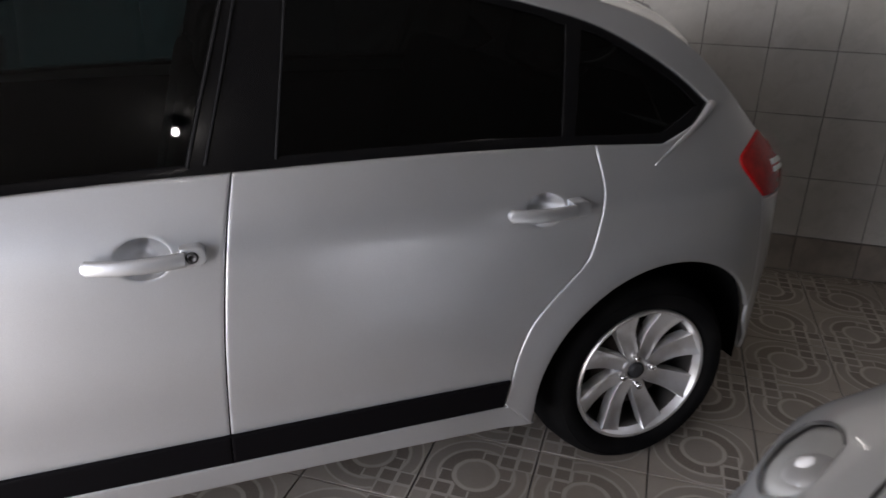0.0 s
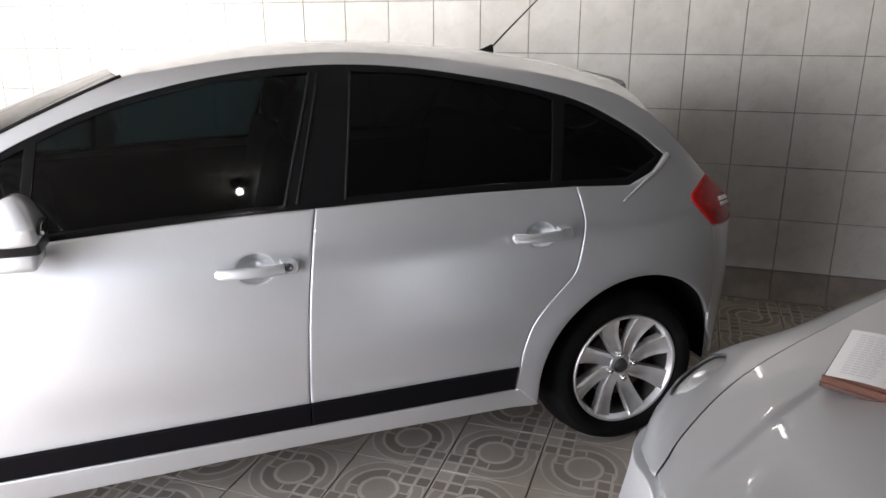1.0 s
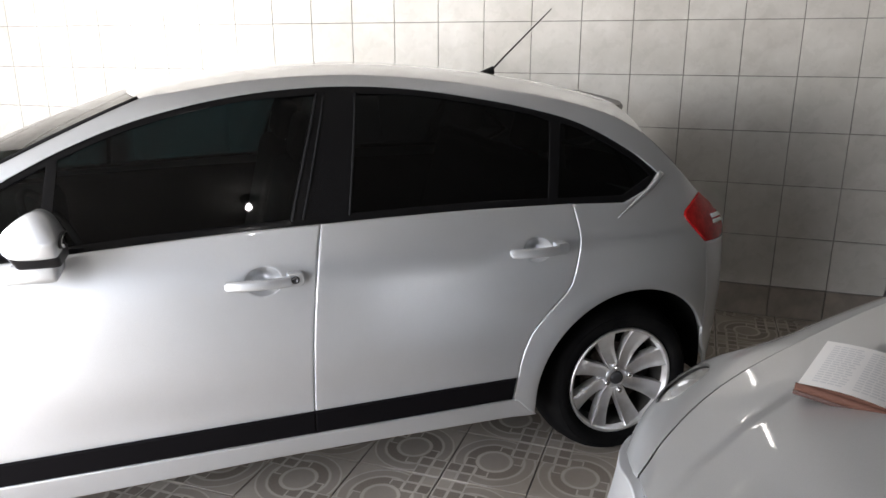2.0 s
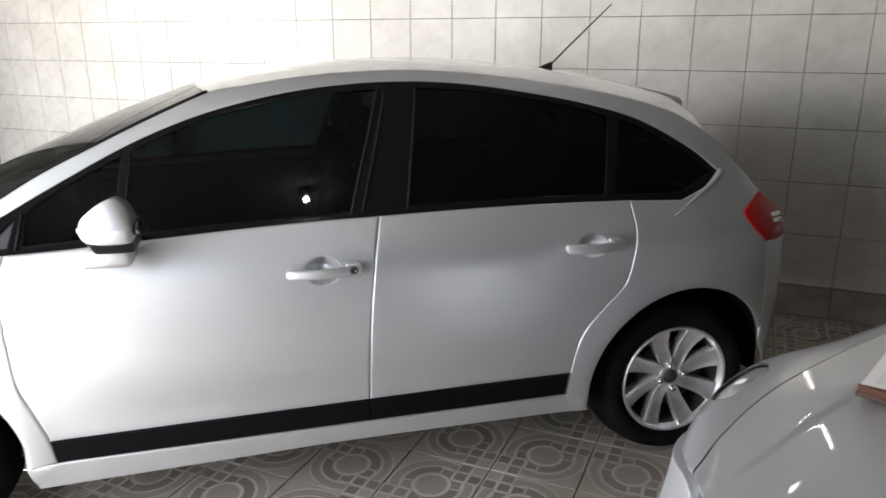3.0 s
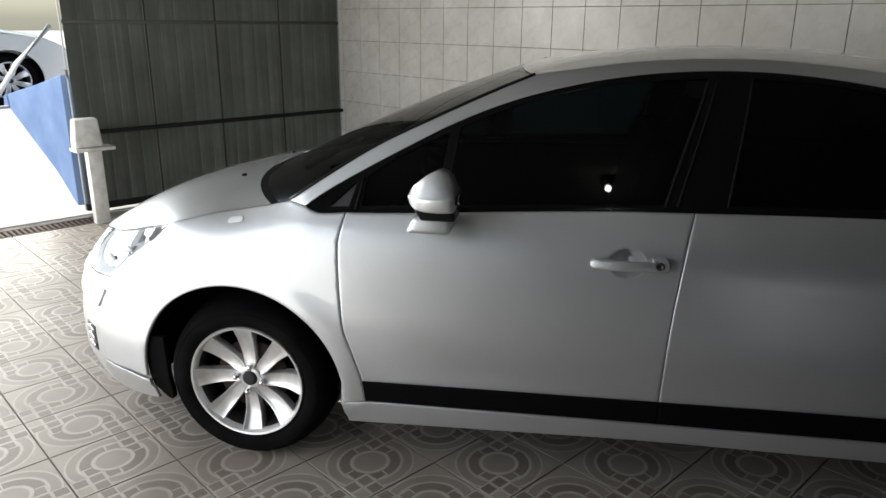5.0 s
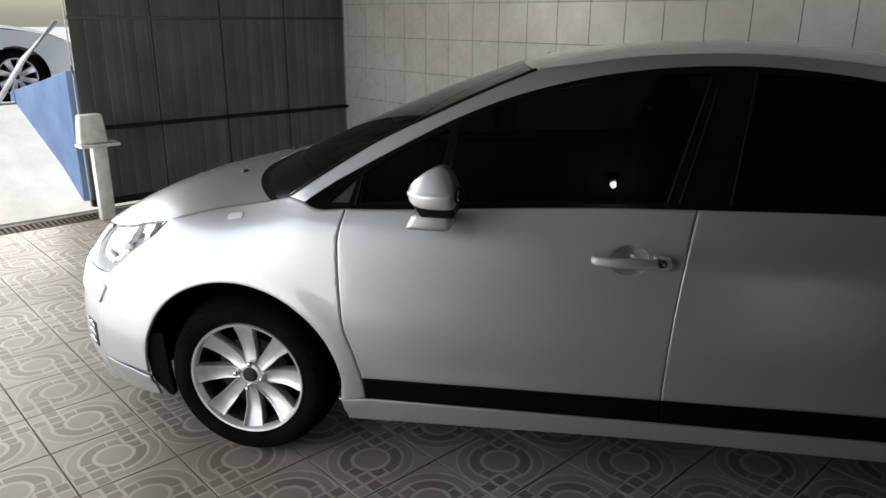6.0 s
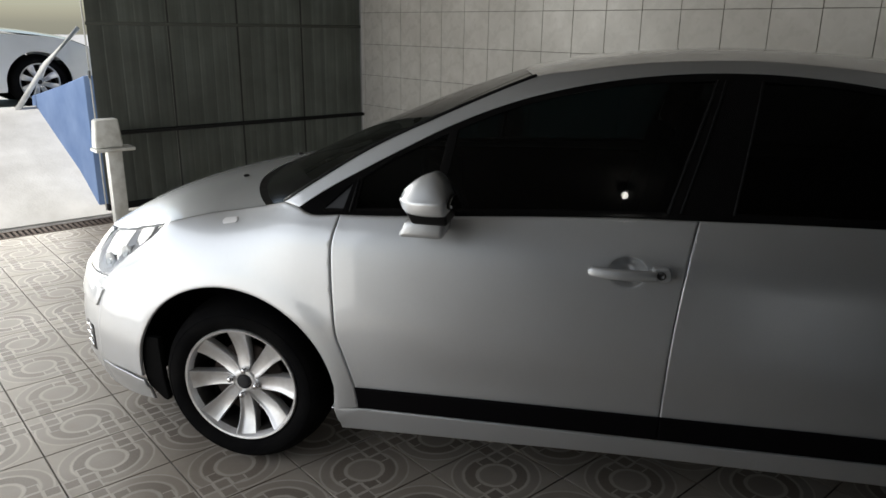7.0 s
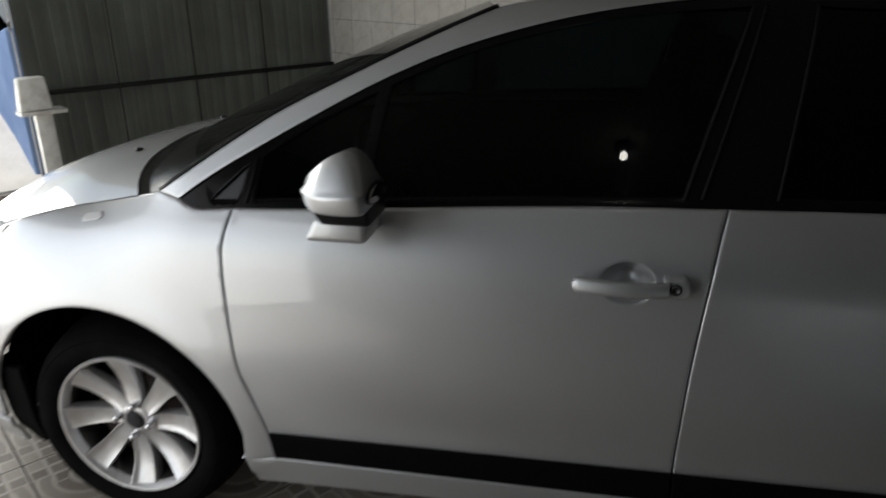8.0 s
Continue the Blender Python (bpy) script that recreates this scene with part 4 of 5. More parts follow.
# wheels
def wheel(parent, cx, sg, turn):
    m = Matrix.Translation((cx, sg * 0.772, 0.3165)) @ pose(0, 0, 0, 90 if sg < 0 else -90, 0, 0) @ pose(0, 0, 0, 0, 0, turn)
    bm = bmesh.new()
    lathe(bm, [(0.213, 0.026), (0.219, 0.042), (0.234, 0.055), (0.262, 0.058), (0.278, 0.051), (0.290, 0.037), (0.299, 0.019), (0.306, -0.004), (0.3105, -0.03), (0.3165, -0.06),
               (0.3165, -0.10), (0.312, -0.125), (0.29, -0.145), (0.25, -0.145), (0.226, -0.12)], 64, m)
    for r in (0.270,):
        lathe(bm, [(r - 0.002, 0.0545), (r, 0.0565), (r + 0.002, 0.0525)], 64, m)
    ty = part("tyre", bm, RUBBER, parent, "worn black radial tyre", 50)
    bm = bmesh.new()
    lathe(bm, [(0.214, 0.028), (0.2165, 0.045), (0.213, 0.050), (0.206, 0.048), (0.201, 0.036), (0.197, 0.022)], 64, m)
    lathe(bm, [(0.0, 0.008), (0.026, 0.008), (0.029, 0.014), (0.036, 0.0145), (0.046, 0.011), (0.052, 0.002), (0.055, -0.03)], 40, m)
    for k in range(8):
        a0 = 2 * math.pi * k / 8
        rows = []
        for i in range(14):
            t = i / 13
            r = 0.044 + (0.208 - 0.044) * t
            lean = a0 + 0.10 * math.sin(math.pi / 2 * min(1, 1.5 * t))
            half = float(np.interp(t, [0, 0.13, 0.3, 0.52, 0.75, 0.95, 1], [0.0172, 0.0243, 0.0262, 0.0288, 0.0330, 0.0385, 0.0400]))
            h = 0.014 - 0.009 * math.sin(math.pi * min(1, t * 1.1)) + 0.027 * t * t
            row = []
            for w, dh in ((-1.0, -0.034), (-1.0, -0.004), (-0.94, 0.000), (-0.80, 0.000), (-0.68, -0.003), (-0.3, -0.004), (0.2, -0.004), (0.7, -0.003), (0.92, -0.001), (1.0, -0.005), (1.0, -0.038)):
                ang = lean + math.asin(min(0.9, w * half / r))
                row.append(m @ Vector((r * math.cos(ang), r * math.sin(ang), h + dh - 0.005 * w * t)))
            rows.append(row)
        grid(bm, rows)
    rim = part("alloy_rim", bm, ALLOY, parent, "eight-spoke silver alloy rim", 40)
    for k in range(4):
        a = 2 * math.pi * (k - 0.05) / 4
        bm = bmesh.new()
        lathe(bm, [(0.0, 0.036), (0.007, 0.036), (0.0115, 0.031), (0.0115, 0.008)], 6, m @ Matrix.Translation((0.050 * math.cos(a), 0.050 * math.sin(a), 0.0)))
        part("wheel_nut", bm, CHROME, parent)
    bm = bmesh.new()
    lathe(bm, [(0.0, 0.024), (0.016, 0.0235), (0.025, 0.020), (0.027, 0.010)], 24, m)
    part("centre_cap", bm, TRIM, parent, "small grey centre cap")
    bm = bmesh.new()
    lathe(bm, [(0.197, 0.022), (0.193, 0.008), (0.190, -0.03), (0.188, -0.10), (0.20, -0.12)], 64, m)
    part("rim_barrel", bm, BARREL, parent, "inner barrel of the rim, coloured dark for shade")
    bm = bmesh.new()
    lathe(bm, [(0.06, -0.02), (0.135, -0.02), (0.135, -0.035), (0.06, -0.035)], 40, m)
    part("brake_disc", bm, RUST, parent, "rusty brake disc")
    bm = bmesh.new()
    lathe(bm, [(0.0, -0.06), (0.19, -0.06), (0.20, -0.05)], 32, m)
    part("brake_shield", bm, DARK, parent)


for cx, sg, turn in ((0.0, -1, -4.0), (2.608, -1, 15.5), (0.0, 1, 30), (2.608, 1, 3)):
    wh = new("wheel")
    wh.parent = car
    wheel(wh, cx, sg, turn)

# cabin
def seat(parent, x, y, bench=False):
    wd = 0.26 if not bench else 0.62
    bm = box(bmesh.new(), (x - 0.28, y - wd, 0.42), (x + 0.25, y + wd, 0.60), 0.05, 3)
    part("seat_cushion", bm, FABRIC, parent)
    bm = box(bmesh.new(), (-0.06, -wd, 0.0), (0.06, wd, 0.62), 0.05, 3, Matrix.Translation((x + 0.28, y, 0.55)) @ pose(0, 0, 0, 0, 14, 0))
    part("seat_back", bm, FABRIC, parent)
    for dy in ((0,) if not bench else (-0.38, 0.38)):
        bm = box(bmesh.new(), (-0.04, -0.13, 0.0), (0.05, 0.13, 0.17), 0.035, 3, Matrix.Translation((x + 0.43, y + dy, 1.16)) @ pose(0, 0, 0, 0, 14, 0))
        part("headrest", bm, FABRIC, parent)


cab = new("cabin")
cab.parent = car
seat(cab, 1.05, -0.37)
seat(cab, 1.05, 0.37)
seat(cab, 1.95, 0.0, True)
PILLAR = mat("pale_pillar_trim", (0.72, 0.72, 0.69), 0.6)
bump(PILLAR, noise_tex(PILLAR, 220, 2), 0.2, 0.001)
for sg in (-1, 1):
    bm = bmesh.new()
    trim = [(1.425, 0.99, 0.735), (1.505, 0.99, 0.735), (1.605, 1.245, 0.645), (1.475, 1.245, 0.645)]
    inner_, outer_ = ([bm.verts.new((x, sg * (y + d), z)) for x, z, y in trim] for d in (-0.012, 0.0))
    bm.faces.new(inner_)
    bm.faces.new(outer_[::-1])
    for i in range(4):
        bm.faces.new((inner_[i], inner_[(i + 1) % 4], outer_[(i + 1) % 4], outer_[i]))
    bmesh.ops.bevel(bm, geom=bm.edges[:], offset=0.004, segments=2, affect="EDGES", profile=0.5)
    part("pillar_trim", bm, PILLAR, cab, "pale plastic trim on the door pillar", 40)
    bm = bmesh.new()
    tube(bm, [(1.545, sg * 0.640, 1.225), (1.525, sg * 0.625, 1.19), (1.535, sg * 0.625, 1.16), (1.555, sg * 0.64, 1.15), (1.53, sg * 0.66, 0.98)], 0.010, 8)
    part("seat_belt", bm, BLACK, cab, "dark seat belt on its anchor")
box_part("dashboard", (0.10, -0.70, 0.70), (0.52, 0.70, 0.955), TRIM, cab, 0.06)
bm = bmesh.new()
lathe(bm, [(0.185 + 0.014 * math.cos(a), 0.014 * math.sin(a)) for a in np.linspace(0, 2 * math.pi, 9)[:-1]], 32, Matrix.Translation((0.66, -0.36, 0.93)) @ pose(0, 0, 0, 0, 62, 0), True)
part("steering_wheel", bm, TRIM, cab)
box_part("cabin_floor", (0.30, -0.72, 0.262), (2.9, 0.72, 0.30), TRIM, cab, 0.01)
box_part("headlining", (1.2, -0.40, 1.385), (2.15, 0.40, 1.40), TRIM, cab, 0.005)
box_part("bulkhead", (0.06, -0.68, 0.30), (0.12, 0.68, 0.94), TRIM, cab, 0.01)
box_part("parcel_shelf", (2.42, -0.62, 0.90), (2.95, 0.62, 0.93), TRIM, cab, 0.01)


# ---- lamps ----
def bulb_mat(strength):
    m = mat("bulb_glow", (0.8, 0.8, 0.8), 0.3)
    b = m.node_tree.nodes["Principled BSDF"]
    b.inputs["Emission Color"].default_value = (1.0, 0.97, 0.92, 1)
    b.inputs["Emission Strength"].default_value = strength
    return m


FITTING = mat("lamp_holder_plastic", (0.03, 0.03, 0.03), 0.4)


def bulb_lamp(at, label, power):
    ob = thing("ceiling_lamp", label, "lamp", "garage lamps", at=at)
    bm = bmesh.new()
    lathe(bm, [(0.0, 0.0), (0.05, 0.0), (0.05, -0.02), (0.03, -0.05), (0.02, -0.06), (0.0, -0.06)], 24)
    part("holder", bm, FITTING, ob, "black plastic lamp holder", 40)
    bm = bmesh.new()
    lathe(bm, [(0.0, -0.060), (0.013, -0.063), (0.019, -0.075), (0.021, -0.090), (0.018, -0.106), (0.010, -0.115), (0.0, -0.117)], 20)
    part("bulb", bm, bulb_mat(power), ob, "lit white bulb")
    return ob


bulb_lamp(pose(1.37, -2.45, HC - 0.004), "bare white bulb in a holder on the ceiling", 60)


def tube_lamp(u, power):
    ob = thing("wall_lamp", "lit upright tube lamp fixed high on the tiled wall", "lamp", "garage lamps", at=ROOM @ pose(u, V1 - 0.008, 2.02))
    box_part("holder", (-0.03, -0.03, 0.0), (0.03, 0.0, 0.48), WHITEPAINT, ob, 0.006, "white batten")
    bm = tube(bmesh.new(), [(0, -0.055, 0.03), (0, -0.055, 0.24), (0, -0.055, 0.45)], 0.008, 12)
    part("tube", bm, bulb_mat(power), ob, "lit white tube")
    for z in (0.012, 0.45):
        box_part("cap", (-0.018, -0.075, z), (0.018, -0.03, z + 0.018), WHITEPAINT, ob, 0.003)


tube_lamp(2.41, 2.5)
# added, unseen tube that puts a long highlight on the second car's bonnet
strip = thing("ceiling_tube_lamp", "added tube lamp on a batten, makes the streak on the pewter bonnet", "lamp", "garage lamps", at=ROOM @ pose(2.30, 1.78, HC - 0.004, 0, 0, 90))
box_part("holder", (-0.32, -0.03, -0.035), (0.32, 0.03, 0.0), WHITEPAINT, strip, 0.006, "white batten")
part("tube", tube(bmesh.new(), [(-0.29, 0, -0.055), (0, 0, -0.055), (0.29, 0, -0.055)], 0.010, 12), bulb_mat(6.0), strip, "lit white tube")
for x in (-0.305, 0.287):
    box_part("cap", (x, -0.02, -0.075), (x + 0.018, 0.02, -0.03), WHITEPAINT, strip, 0.003)
tube_lamp(-1.19, 0.3)


# ---- the second car, nose towards the gate ----
# local axes: x back from the nose, y to the side of the first car, z up
C2 = Matrix.Translation((1.86, -2.25, 0)) @ pose(0, 0, 0, 0, 0, 0)
car2 = thing("pewter_hatchback", "pewter grey hatchback with a book on its bonnet", "car", at=C2)
HZ = ([0.0, 0.03, 0.10, 0.30, 0.50, 0.80, 1.10, 1.30], [0.72, 0.745, 0.775, 0.852, 0.902, 0.952, 0.985, 0.995])
SEAMY = ([0.06, 0.10, 0.24, 0.385, 0.63, 0.84, 1.10, 1.30], [0.27, 0.315, 0.380, 0.426, 0.470, 0.505, 0.545, 0.57])
WIDE = ([0.06, 0.12, 0.20, 0.30, 0.45, 0.70, 1.0, 1.4], [0.36, 0.45, 0.55, 0.62, 0.69, 0.75, 0.79, 0.82])


def soft_interp(x, tab):
    e = 0.05
    return float(sum(np.interp(x + d, *tab) for d in (-e, -e / 2, 0, e / 2, e)) / 5)


def bonnet_z(x, y):
    return soft_interp(x, HZ) - 0.075 * (y / 0.6) ** 2 * (1 - 0.35 * min(x, 1.0)) + 0.012


def wing2(x, q, depth=0.0, sg=1):
    """Side skin of the nose: q runs from the bonnet seam (0) over the shoulder to the sill (1)."""
    y0 = soft_interp(x, SEAMY)
    z0 = bonnet_z(x, y0)
    w = soft_interp(x, WIDE)
    ys = [y0, y0 + 0.30 * (w - y0), y0 + 0.62 * (w - y0), y0 + 0.87 * (w - y0), w, w + 0.006, w - 0.01]
    zs = [z0, z0 - 0.035, z0 - 0.095, z0 - 0.18, z0 - 0.29, 0.48, 0.22]
    g = 0.5 + 0.5 * sstep((x - 0.40) / 0.35)
    zs = [z0 + (z - z0) * g if i < 4 else z for i, z in enumerate(zs)]
    k = np.linspace(0, 1, 7)
    e = 0.04
    y = float(np.mean([np.interp(min(max(q + d, 0), 1), k, ys) for d in (-e, 0, e)]))
    z = float(np.mean([np.interp(min(max(q + d, 0), 1), k, zs) for d in (-e, 0, e)]))
    t = min(1, max(0, (q - 0.15) / 0.5))
    return Vector((x, sg * (y - depth * t), z - depth * (1 - t)))


LENS2 = outline([(0.215, 0.30), (0.24, 0.20), (0.32, 0.17), (0.39, 0.18)], [(0.39, 0.18), (0.435, 0.26), (0.43, 0.38), (0.37, 0.46)], [(0.37, 0.46), (0.28, 0.47), (0.22, 0.39), (0.215, 0.30)], step=0.02)
LENS2 = np.array([(0.395 + (x - 0.395) * 0.74, 0.31 + (q - 0.31) * 0.84) for x, q in LENS2])
wingloop = outline([(0.07, 0.0), (1.25, 0.0)], [(1.25, 0.0), (1.25, 1.0)], [(1.25, 1.0), (1.06, 1.0)], [(1.06, 1.0), (1.03, 0.78), (0.92, 0.66), (0.70, 0.62), (0.48, 0.67), (0.38, 0.80), (0.36, 1.0)], [(0.36, 1.0), (0.30, 1.0)], [(0.30, 1.0), (0.27, 0.72)], [(0.27, 0.72), (0.09, 0.66)], [(0.09, 0.66), (0.07, 0.0)], step=0.03)
for sg in (1, -1):
    f = lambda a, b, d=0.0, sg=sg: wing2(a, b, d, sg)
    bm = bmesh.new()
    patch(bm, f, shifted(wingloop, -0.0025), [LENS2], 0.05, rim=0.012, hole_rim=0.006)
    part("front_wing", bm, PAINT2, car2, "", 50)
    bm = bmesh.new()
    patch(bm, f, shifted(LENS2, 0.006), (), 0.04, rim=0.0, depth=0.016)
    hl2 = part("headlamp", bm, LAMPCUP, car2, "clear oval headlamp with bright reflector", 50)
    bm = bmesh.new()
    patch(bm, f, shifted(LENS2, -0.003), (), 0.03, rim=0.010, depth=-0.003)
    part("lens", bm, CLEAR, hl2, "domed clear headlamp lens", 50)
    bm = bmesh.new()
    lathe(bm, [(0.052 * math.cos(a) + 0.0004, 0.052 * math.sin(a)) for a in np.linspace(-1.2, 1.57, 14)], 28, Matrix.Translation((0.350, sg * 0.503, 0.764)) @ pose(0, 0, 0, -25 * sg, -15, 0))
    part("reflector", bm, LAMPBOWL, hl2, "round bright lamp bowl", 60)
    bm = bmesh.new()
    tube(bm, [f(x, 0.0, 0.010) for x in np.linspace(0.07, 1.25, 24)], 0.0016, 6)
    part("bonnet_gap", bm, DARK, car2)
# bonnet
bm = bmesh.new()
rows = []
for x in np.linspace(0.07, 1.25, 60):
    y1 = soft_interp(x, SEAMY) - 0.0025
    row = []
    for k in range(-48, 49):
        y = y1 * k / 48
        fold = 0.0045 * sstep((abs(y) - 0.66 * y1) / 0.022 + 0.5) * sstep((x - 0.06) / 0.16)
        xx = x - (0.07 if x < 0.2 else 0.0) * (1 - abs(k / 48) ** 2) * max(0, 1 - (x - 0.07) / 0.13)
        row.append((xx, y, bonnet_z(x, y) + fold))
    rows.append(row)
grid(bm, rows)
vs = [Vector(p) for p in rows[0]]
low = [bm.verts.new((p.x + 0.005, p.y, p.z - 0.02)) for p in vs]
top = [min(bm.verts, key=lambda v, p=p: (v.co - p).length) for p in vs]
for a, b, c, d in zip(top, top[1:], low[1:], low):
    bm.faces.new((a, b, c, d))
part("bonnet", bm, PAINT2, car2, "", 50)
# nose: dark slot, chrome chevron shapes and bumper
def nose2(y, z, d=0.0):
    x = float(np.mean([np.interp(abs(y) + e, [0, 0.2, 0.36, 0.45, 0.55, 0.62, 0.70, 0.8], [0.008, 0.022, 0.070, 0.125, 0.208, 0.29, 0.44, 0.7]) for e in (-0.03, 0, 0.03)])) - 0.045 * math.exp(-((z - 0.47) / 0.14) ** 2)
    return Vector((x + d, y, z))


bm = bmesh.new()
patch(bm, nose2, outline([(-0.66, 0.26), (0.66, 0.26)], [(0.66, 0.26), (0.74, 0.45), (0.70, 0.62)], [(0.70, 0.60), (0.50, 0.680), (0.38, 0.722), (0.27, 0.745), (0.16, 0.69), (0.0, 0.68), (-0.16, 0.69), (-0.27, 0.745), (-0.38, 0.722), (-0.50, 0.680), (-0.70, 0.60)], [(-0.70, 0.62), (-0.74, 0.45), (-0.66, 0.26)]), (), 0.06, rim=0.05)
part("front_bumper", bm, BUMPER2, car2, "bumper under the nose, darkened to weaken its reflection", 50)
bm = bmesh.new()
patch(bm, nose2, outline([(-0.34, 0.62), (0.34, 0.62)], [(0.34, 0.62), (0.32, 0.74)], [(0.32, 0.74), (0.0, 0.745), (-0.32, 0.74)], [(-0.32, 0.74), (-0.34, 0.62)]), (), 0.06, rim=0.0, depth=0.045)
part("grille", bm, BLACK, car2, "dark grille slot under the bonnet edge")
for dz in (0.0, 0.035):
    for sg in (1, -1):
        bm = bmesh.new()
        tube(bm, [nose2(sg * y, 0.70 + dz - 0.12 * y, 0.012) for y in np.linspace(0.004, 0.26, 8)], 0.010, 8)
        part("chevron_bar", bm, CHROME, car2, "chrome bar of the nose trim")
# cabin and tail, plain
HULL = [(1.25, 0.835, 0.90), (1.7, 0.845, 0.92), (2.6, 0.845, 0.95), (3.3, 0.82, 0.97), (3.72, 0.72, 0.95), (3.86, 0.55, 0.90)]
bm = bmesh.new()
rows = []
for x, w, zb in HULL:
    half = [(w - 0.01, 0.22), (w + 0.006, 0.45), (w, 0.68), (w - 0.03, zb - 0.06), (w - 0.07, zb)]
    rows.append([(x, -y, z) for y, z in half] + [(x, y, z) for y, z in half[::-1]])
grid(bm, rows)
bm.faces.new([bm.verts.new(p) for p in rows[-1]])
part("rear_body", bm, PAINT2, car2, "", 45)
ROOFL = [(1.16, 0.60, 1.00), (1.45, 0.62, 1.20), (1.75, 0.58, 1.42), (2.3, 0.58, 1.49), (3.0, 0.56, 1.47), (3.5, 0.54, 1.30), (3.75, 0.55, 0.95)]
bm = bmesh.new()
grid(bm, [[(x, -w, z - 0.03), (x, -w * 0.6, z), (x, 0, z + 0.012), (x, w * 0.6, z), (x, w, z - 0.03)] for x, w, z in ROOFL[2:6]])
part("roof", bm, PAINT2, car2, "", 45)
bm = bmesh.new()
grid(bm, [[(x, -w, z - 0.03), (x - 0.04, -w * 0.6, z), (x - 0.06, 0, z + 0.01), (x - 0.04, w * 0.6, z), (x, w, z - 0.03)] for x, w, z in ROOFL[:3]])
part("windscreen", bm, GLASSR, car2, "windscreen")
bm = bmesh.new()
grid(bm, [[(x, -w, z - 0.03), (x, 0, z + 0.01), (x, w, z - 0.03)] for x, w, z in ROOFL[5:]])
part("tailgate_window", bm, GLASSR, car2, "tailgate window")
for sg in (1, -1):
    bm = bmesh.new()
    top = [(x, sg * w, z - 0.03) for x, w, z in ROOFL]
    bot = [(x, sg * 0.76, float(np.interp(x, [h[0] for h in HULL], [h[2] for h in HULL]))) for x, w, z in ROOFL]
    grid(bm, [top, bot])
    part("side_window", bm, GLASSR, car2, "dark side windows")
box_part("floor_pan", (0.2, -0.6, 0.18), (3.7, 0.6, 0.24), DARK, car2, 0.01)
box_part("engine_bay", (0.18, -0.42, 0.25), (1.2, 0.42, 0.66), DARK, car2, 0.01)
for cx in (0.71, 3.13):
    for sg in (1, -1):
        wh = new("wheel")
        wh.parent = car2
        wheel(wh, cx, sg, 10)
        for c in wh.children:
            c.location = (0, -sg * 0.07, -0.02)

# ---- open book on the bonnet ----
PAPER = mat("book_paper", (0.80, 0.79, 0.78), 0.8)
INK = mat("grey_ink", (0.64, 0.64, 0.65), 0.8)
LEATHER = mat("brown_leather_cover", (0.025, 0.008, 0.005), 0.55, spec=0.3)
setin(LEATHER, "Base Color", ramp(LEATHER, noise_tex(LEATHER, 30, 5), [(0.3, (0.022, 0.007, 0.0045)), (0.7, (0.042, 0.013, 0.008))]))
PAGEEDGE = mat("page_edges", (0.060, 0.026, 0.018), 0.8, spec=0.2)
book = thing("open_book", "open book with brown cover lying on the car bonnet", "book", at=Matrix.Translation((2.262, -1.985, 0.898)) @ pose(0, 0, 0, 0, -5, 0) @ pose(0, 0, 0, 6, 0, 32))
BL, BW = 0.225, 0.36
bm = box(bmesh.new(), (-0.004, -BW, -0.004), (BL + 0.004, 0.004, 0.006), 0.002)
part("cover", bm, LEATHER, book, "brown leather cover", 40)
bm = bmesh.new()
prof = [(-BW * t, 0.021 + 0.010 * math.sin(math.pi * min(1, 2 * t if t < 0.5 else 2 * (1 - t)) * 0.9) - 0.012 * math.exp(-((t - 0.5) / 0.03) ** 2)) for t in np.linspace(0.005, 0.995, 40)]
vs = grid(bm, [[(x, y, z) for y, z in prof] for x in (0, BL / 3, 2 * BL / 3, BL)])
bl = [[bm.verts.new((x, y, 0.006)) for y, z in prof] for x in (0, BL)]
for top, lowr in ((vs[0], bl[0]), (vs[-1], bl[1])):
    for i in range(len(prof) - 1):
        bm.faces.new((top[i], top[i + 1], lowr[i + 1], lowr[i]))
for k in (0, -1):
    ring = [r[k] for r in vs]
    bm.faces.new((ring[0], ring[1], ring[2], ring[3], bl[1][k], bl[0][k]))
pages = part("page_block", bm, PAPER, book, "pale open pages", 40)
pages.data.materials.append(PAGEEDGE)
for p in pages.data.polygons:
    if abs(p.normal.z) < 0.5:
        p.material_index = 1
bm = bmesh.new()
for i in range(17):
    x = BL * (0.09 + 0.05 * i)
    for t0, t1 in ((0.06, 0.24), (0.26, 0.45), (0.56, 0.74), (0.76, 0.94)):
        t1 -= random.uniform(0, 0.03)
        for j in range(4):
            ta, tb = t0 + (t1 - t0) * j / 4, t0 + (t1 - t0) * (j + 0.85) / 4
            za, zb = np.interp([-BW * ta, -BW * tb], [p[0] for p in prof[::-1]], [p[1] for p in prof[::-1]])
            bm.faces.new([bm.verts.new(p) for p in ((x, -BW * ta, za + 0.0008), (x + 0.005, -BW * ta, za + 0.0008), (x + 0.005, -BW * tb, zb + 0.0008), (x, -BW * tb, zb + 0.0008))])
tagged(part("print_line", bm, INK, book, "rows of unreadable grey print"), kind="stuff")
bm = box(bmesh.new(), (-0.003, -BW, 0.0062), (-0.0012, 0.002, 0.0225), 0)
part("page_edge", bm, PAGEEDGE, book, "reddish brown page edges")

# ---- white car in the street ----
WHITE = mat("white_car_paint", (0.72, 0.73, 0.72), 0.3, 0.0, 1.0)
setin(WHITE, "Base Color", ramp(WHITE, noise_tex(WHITE, 3, 4), [(0.3, (0.76, 0.77, 0.76)), (0.7, (0.84, 0.85, 0.84))]))
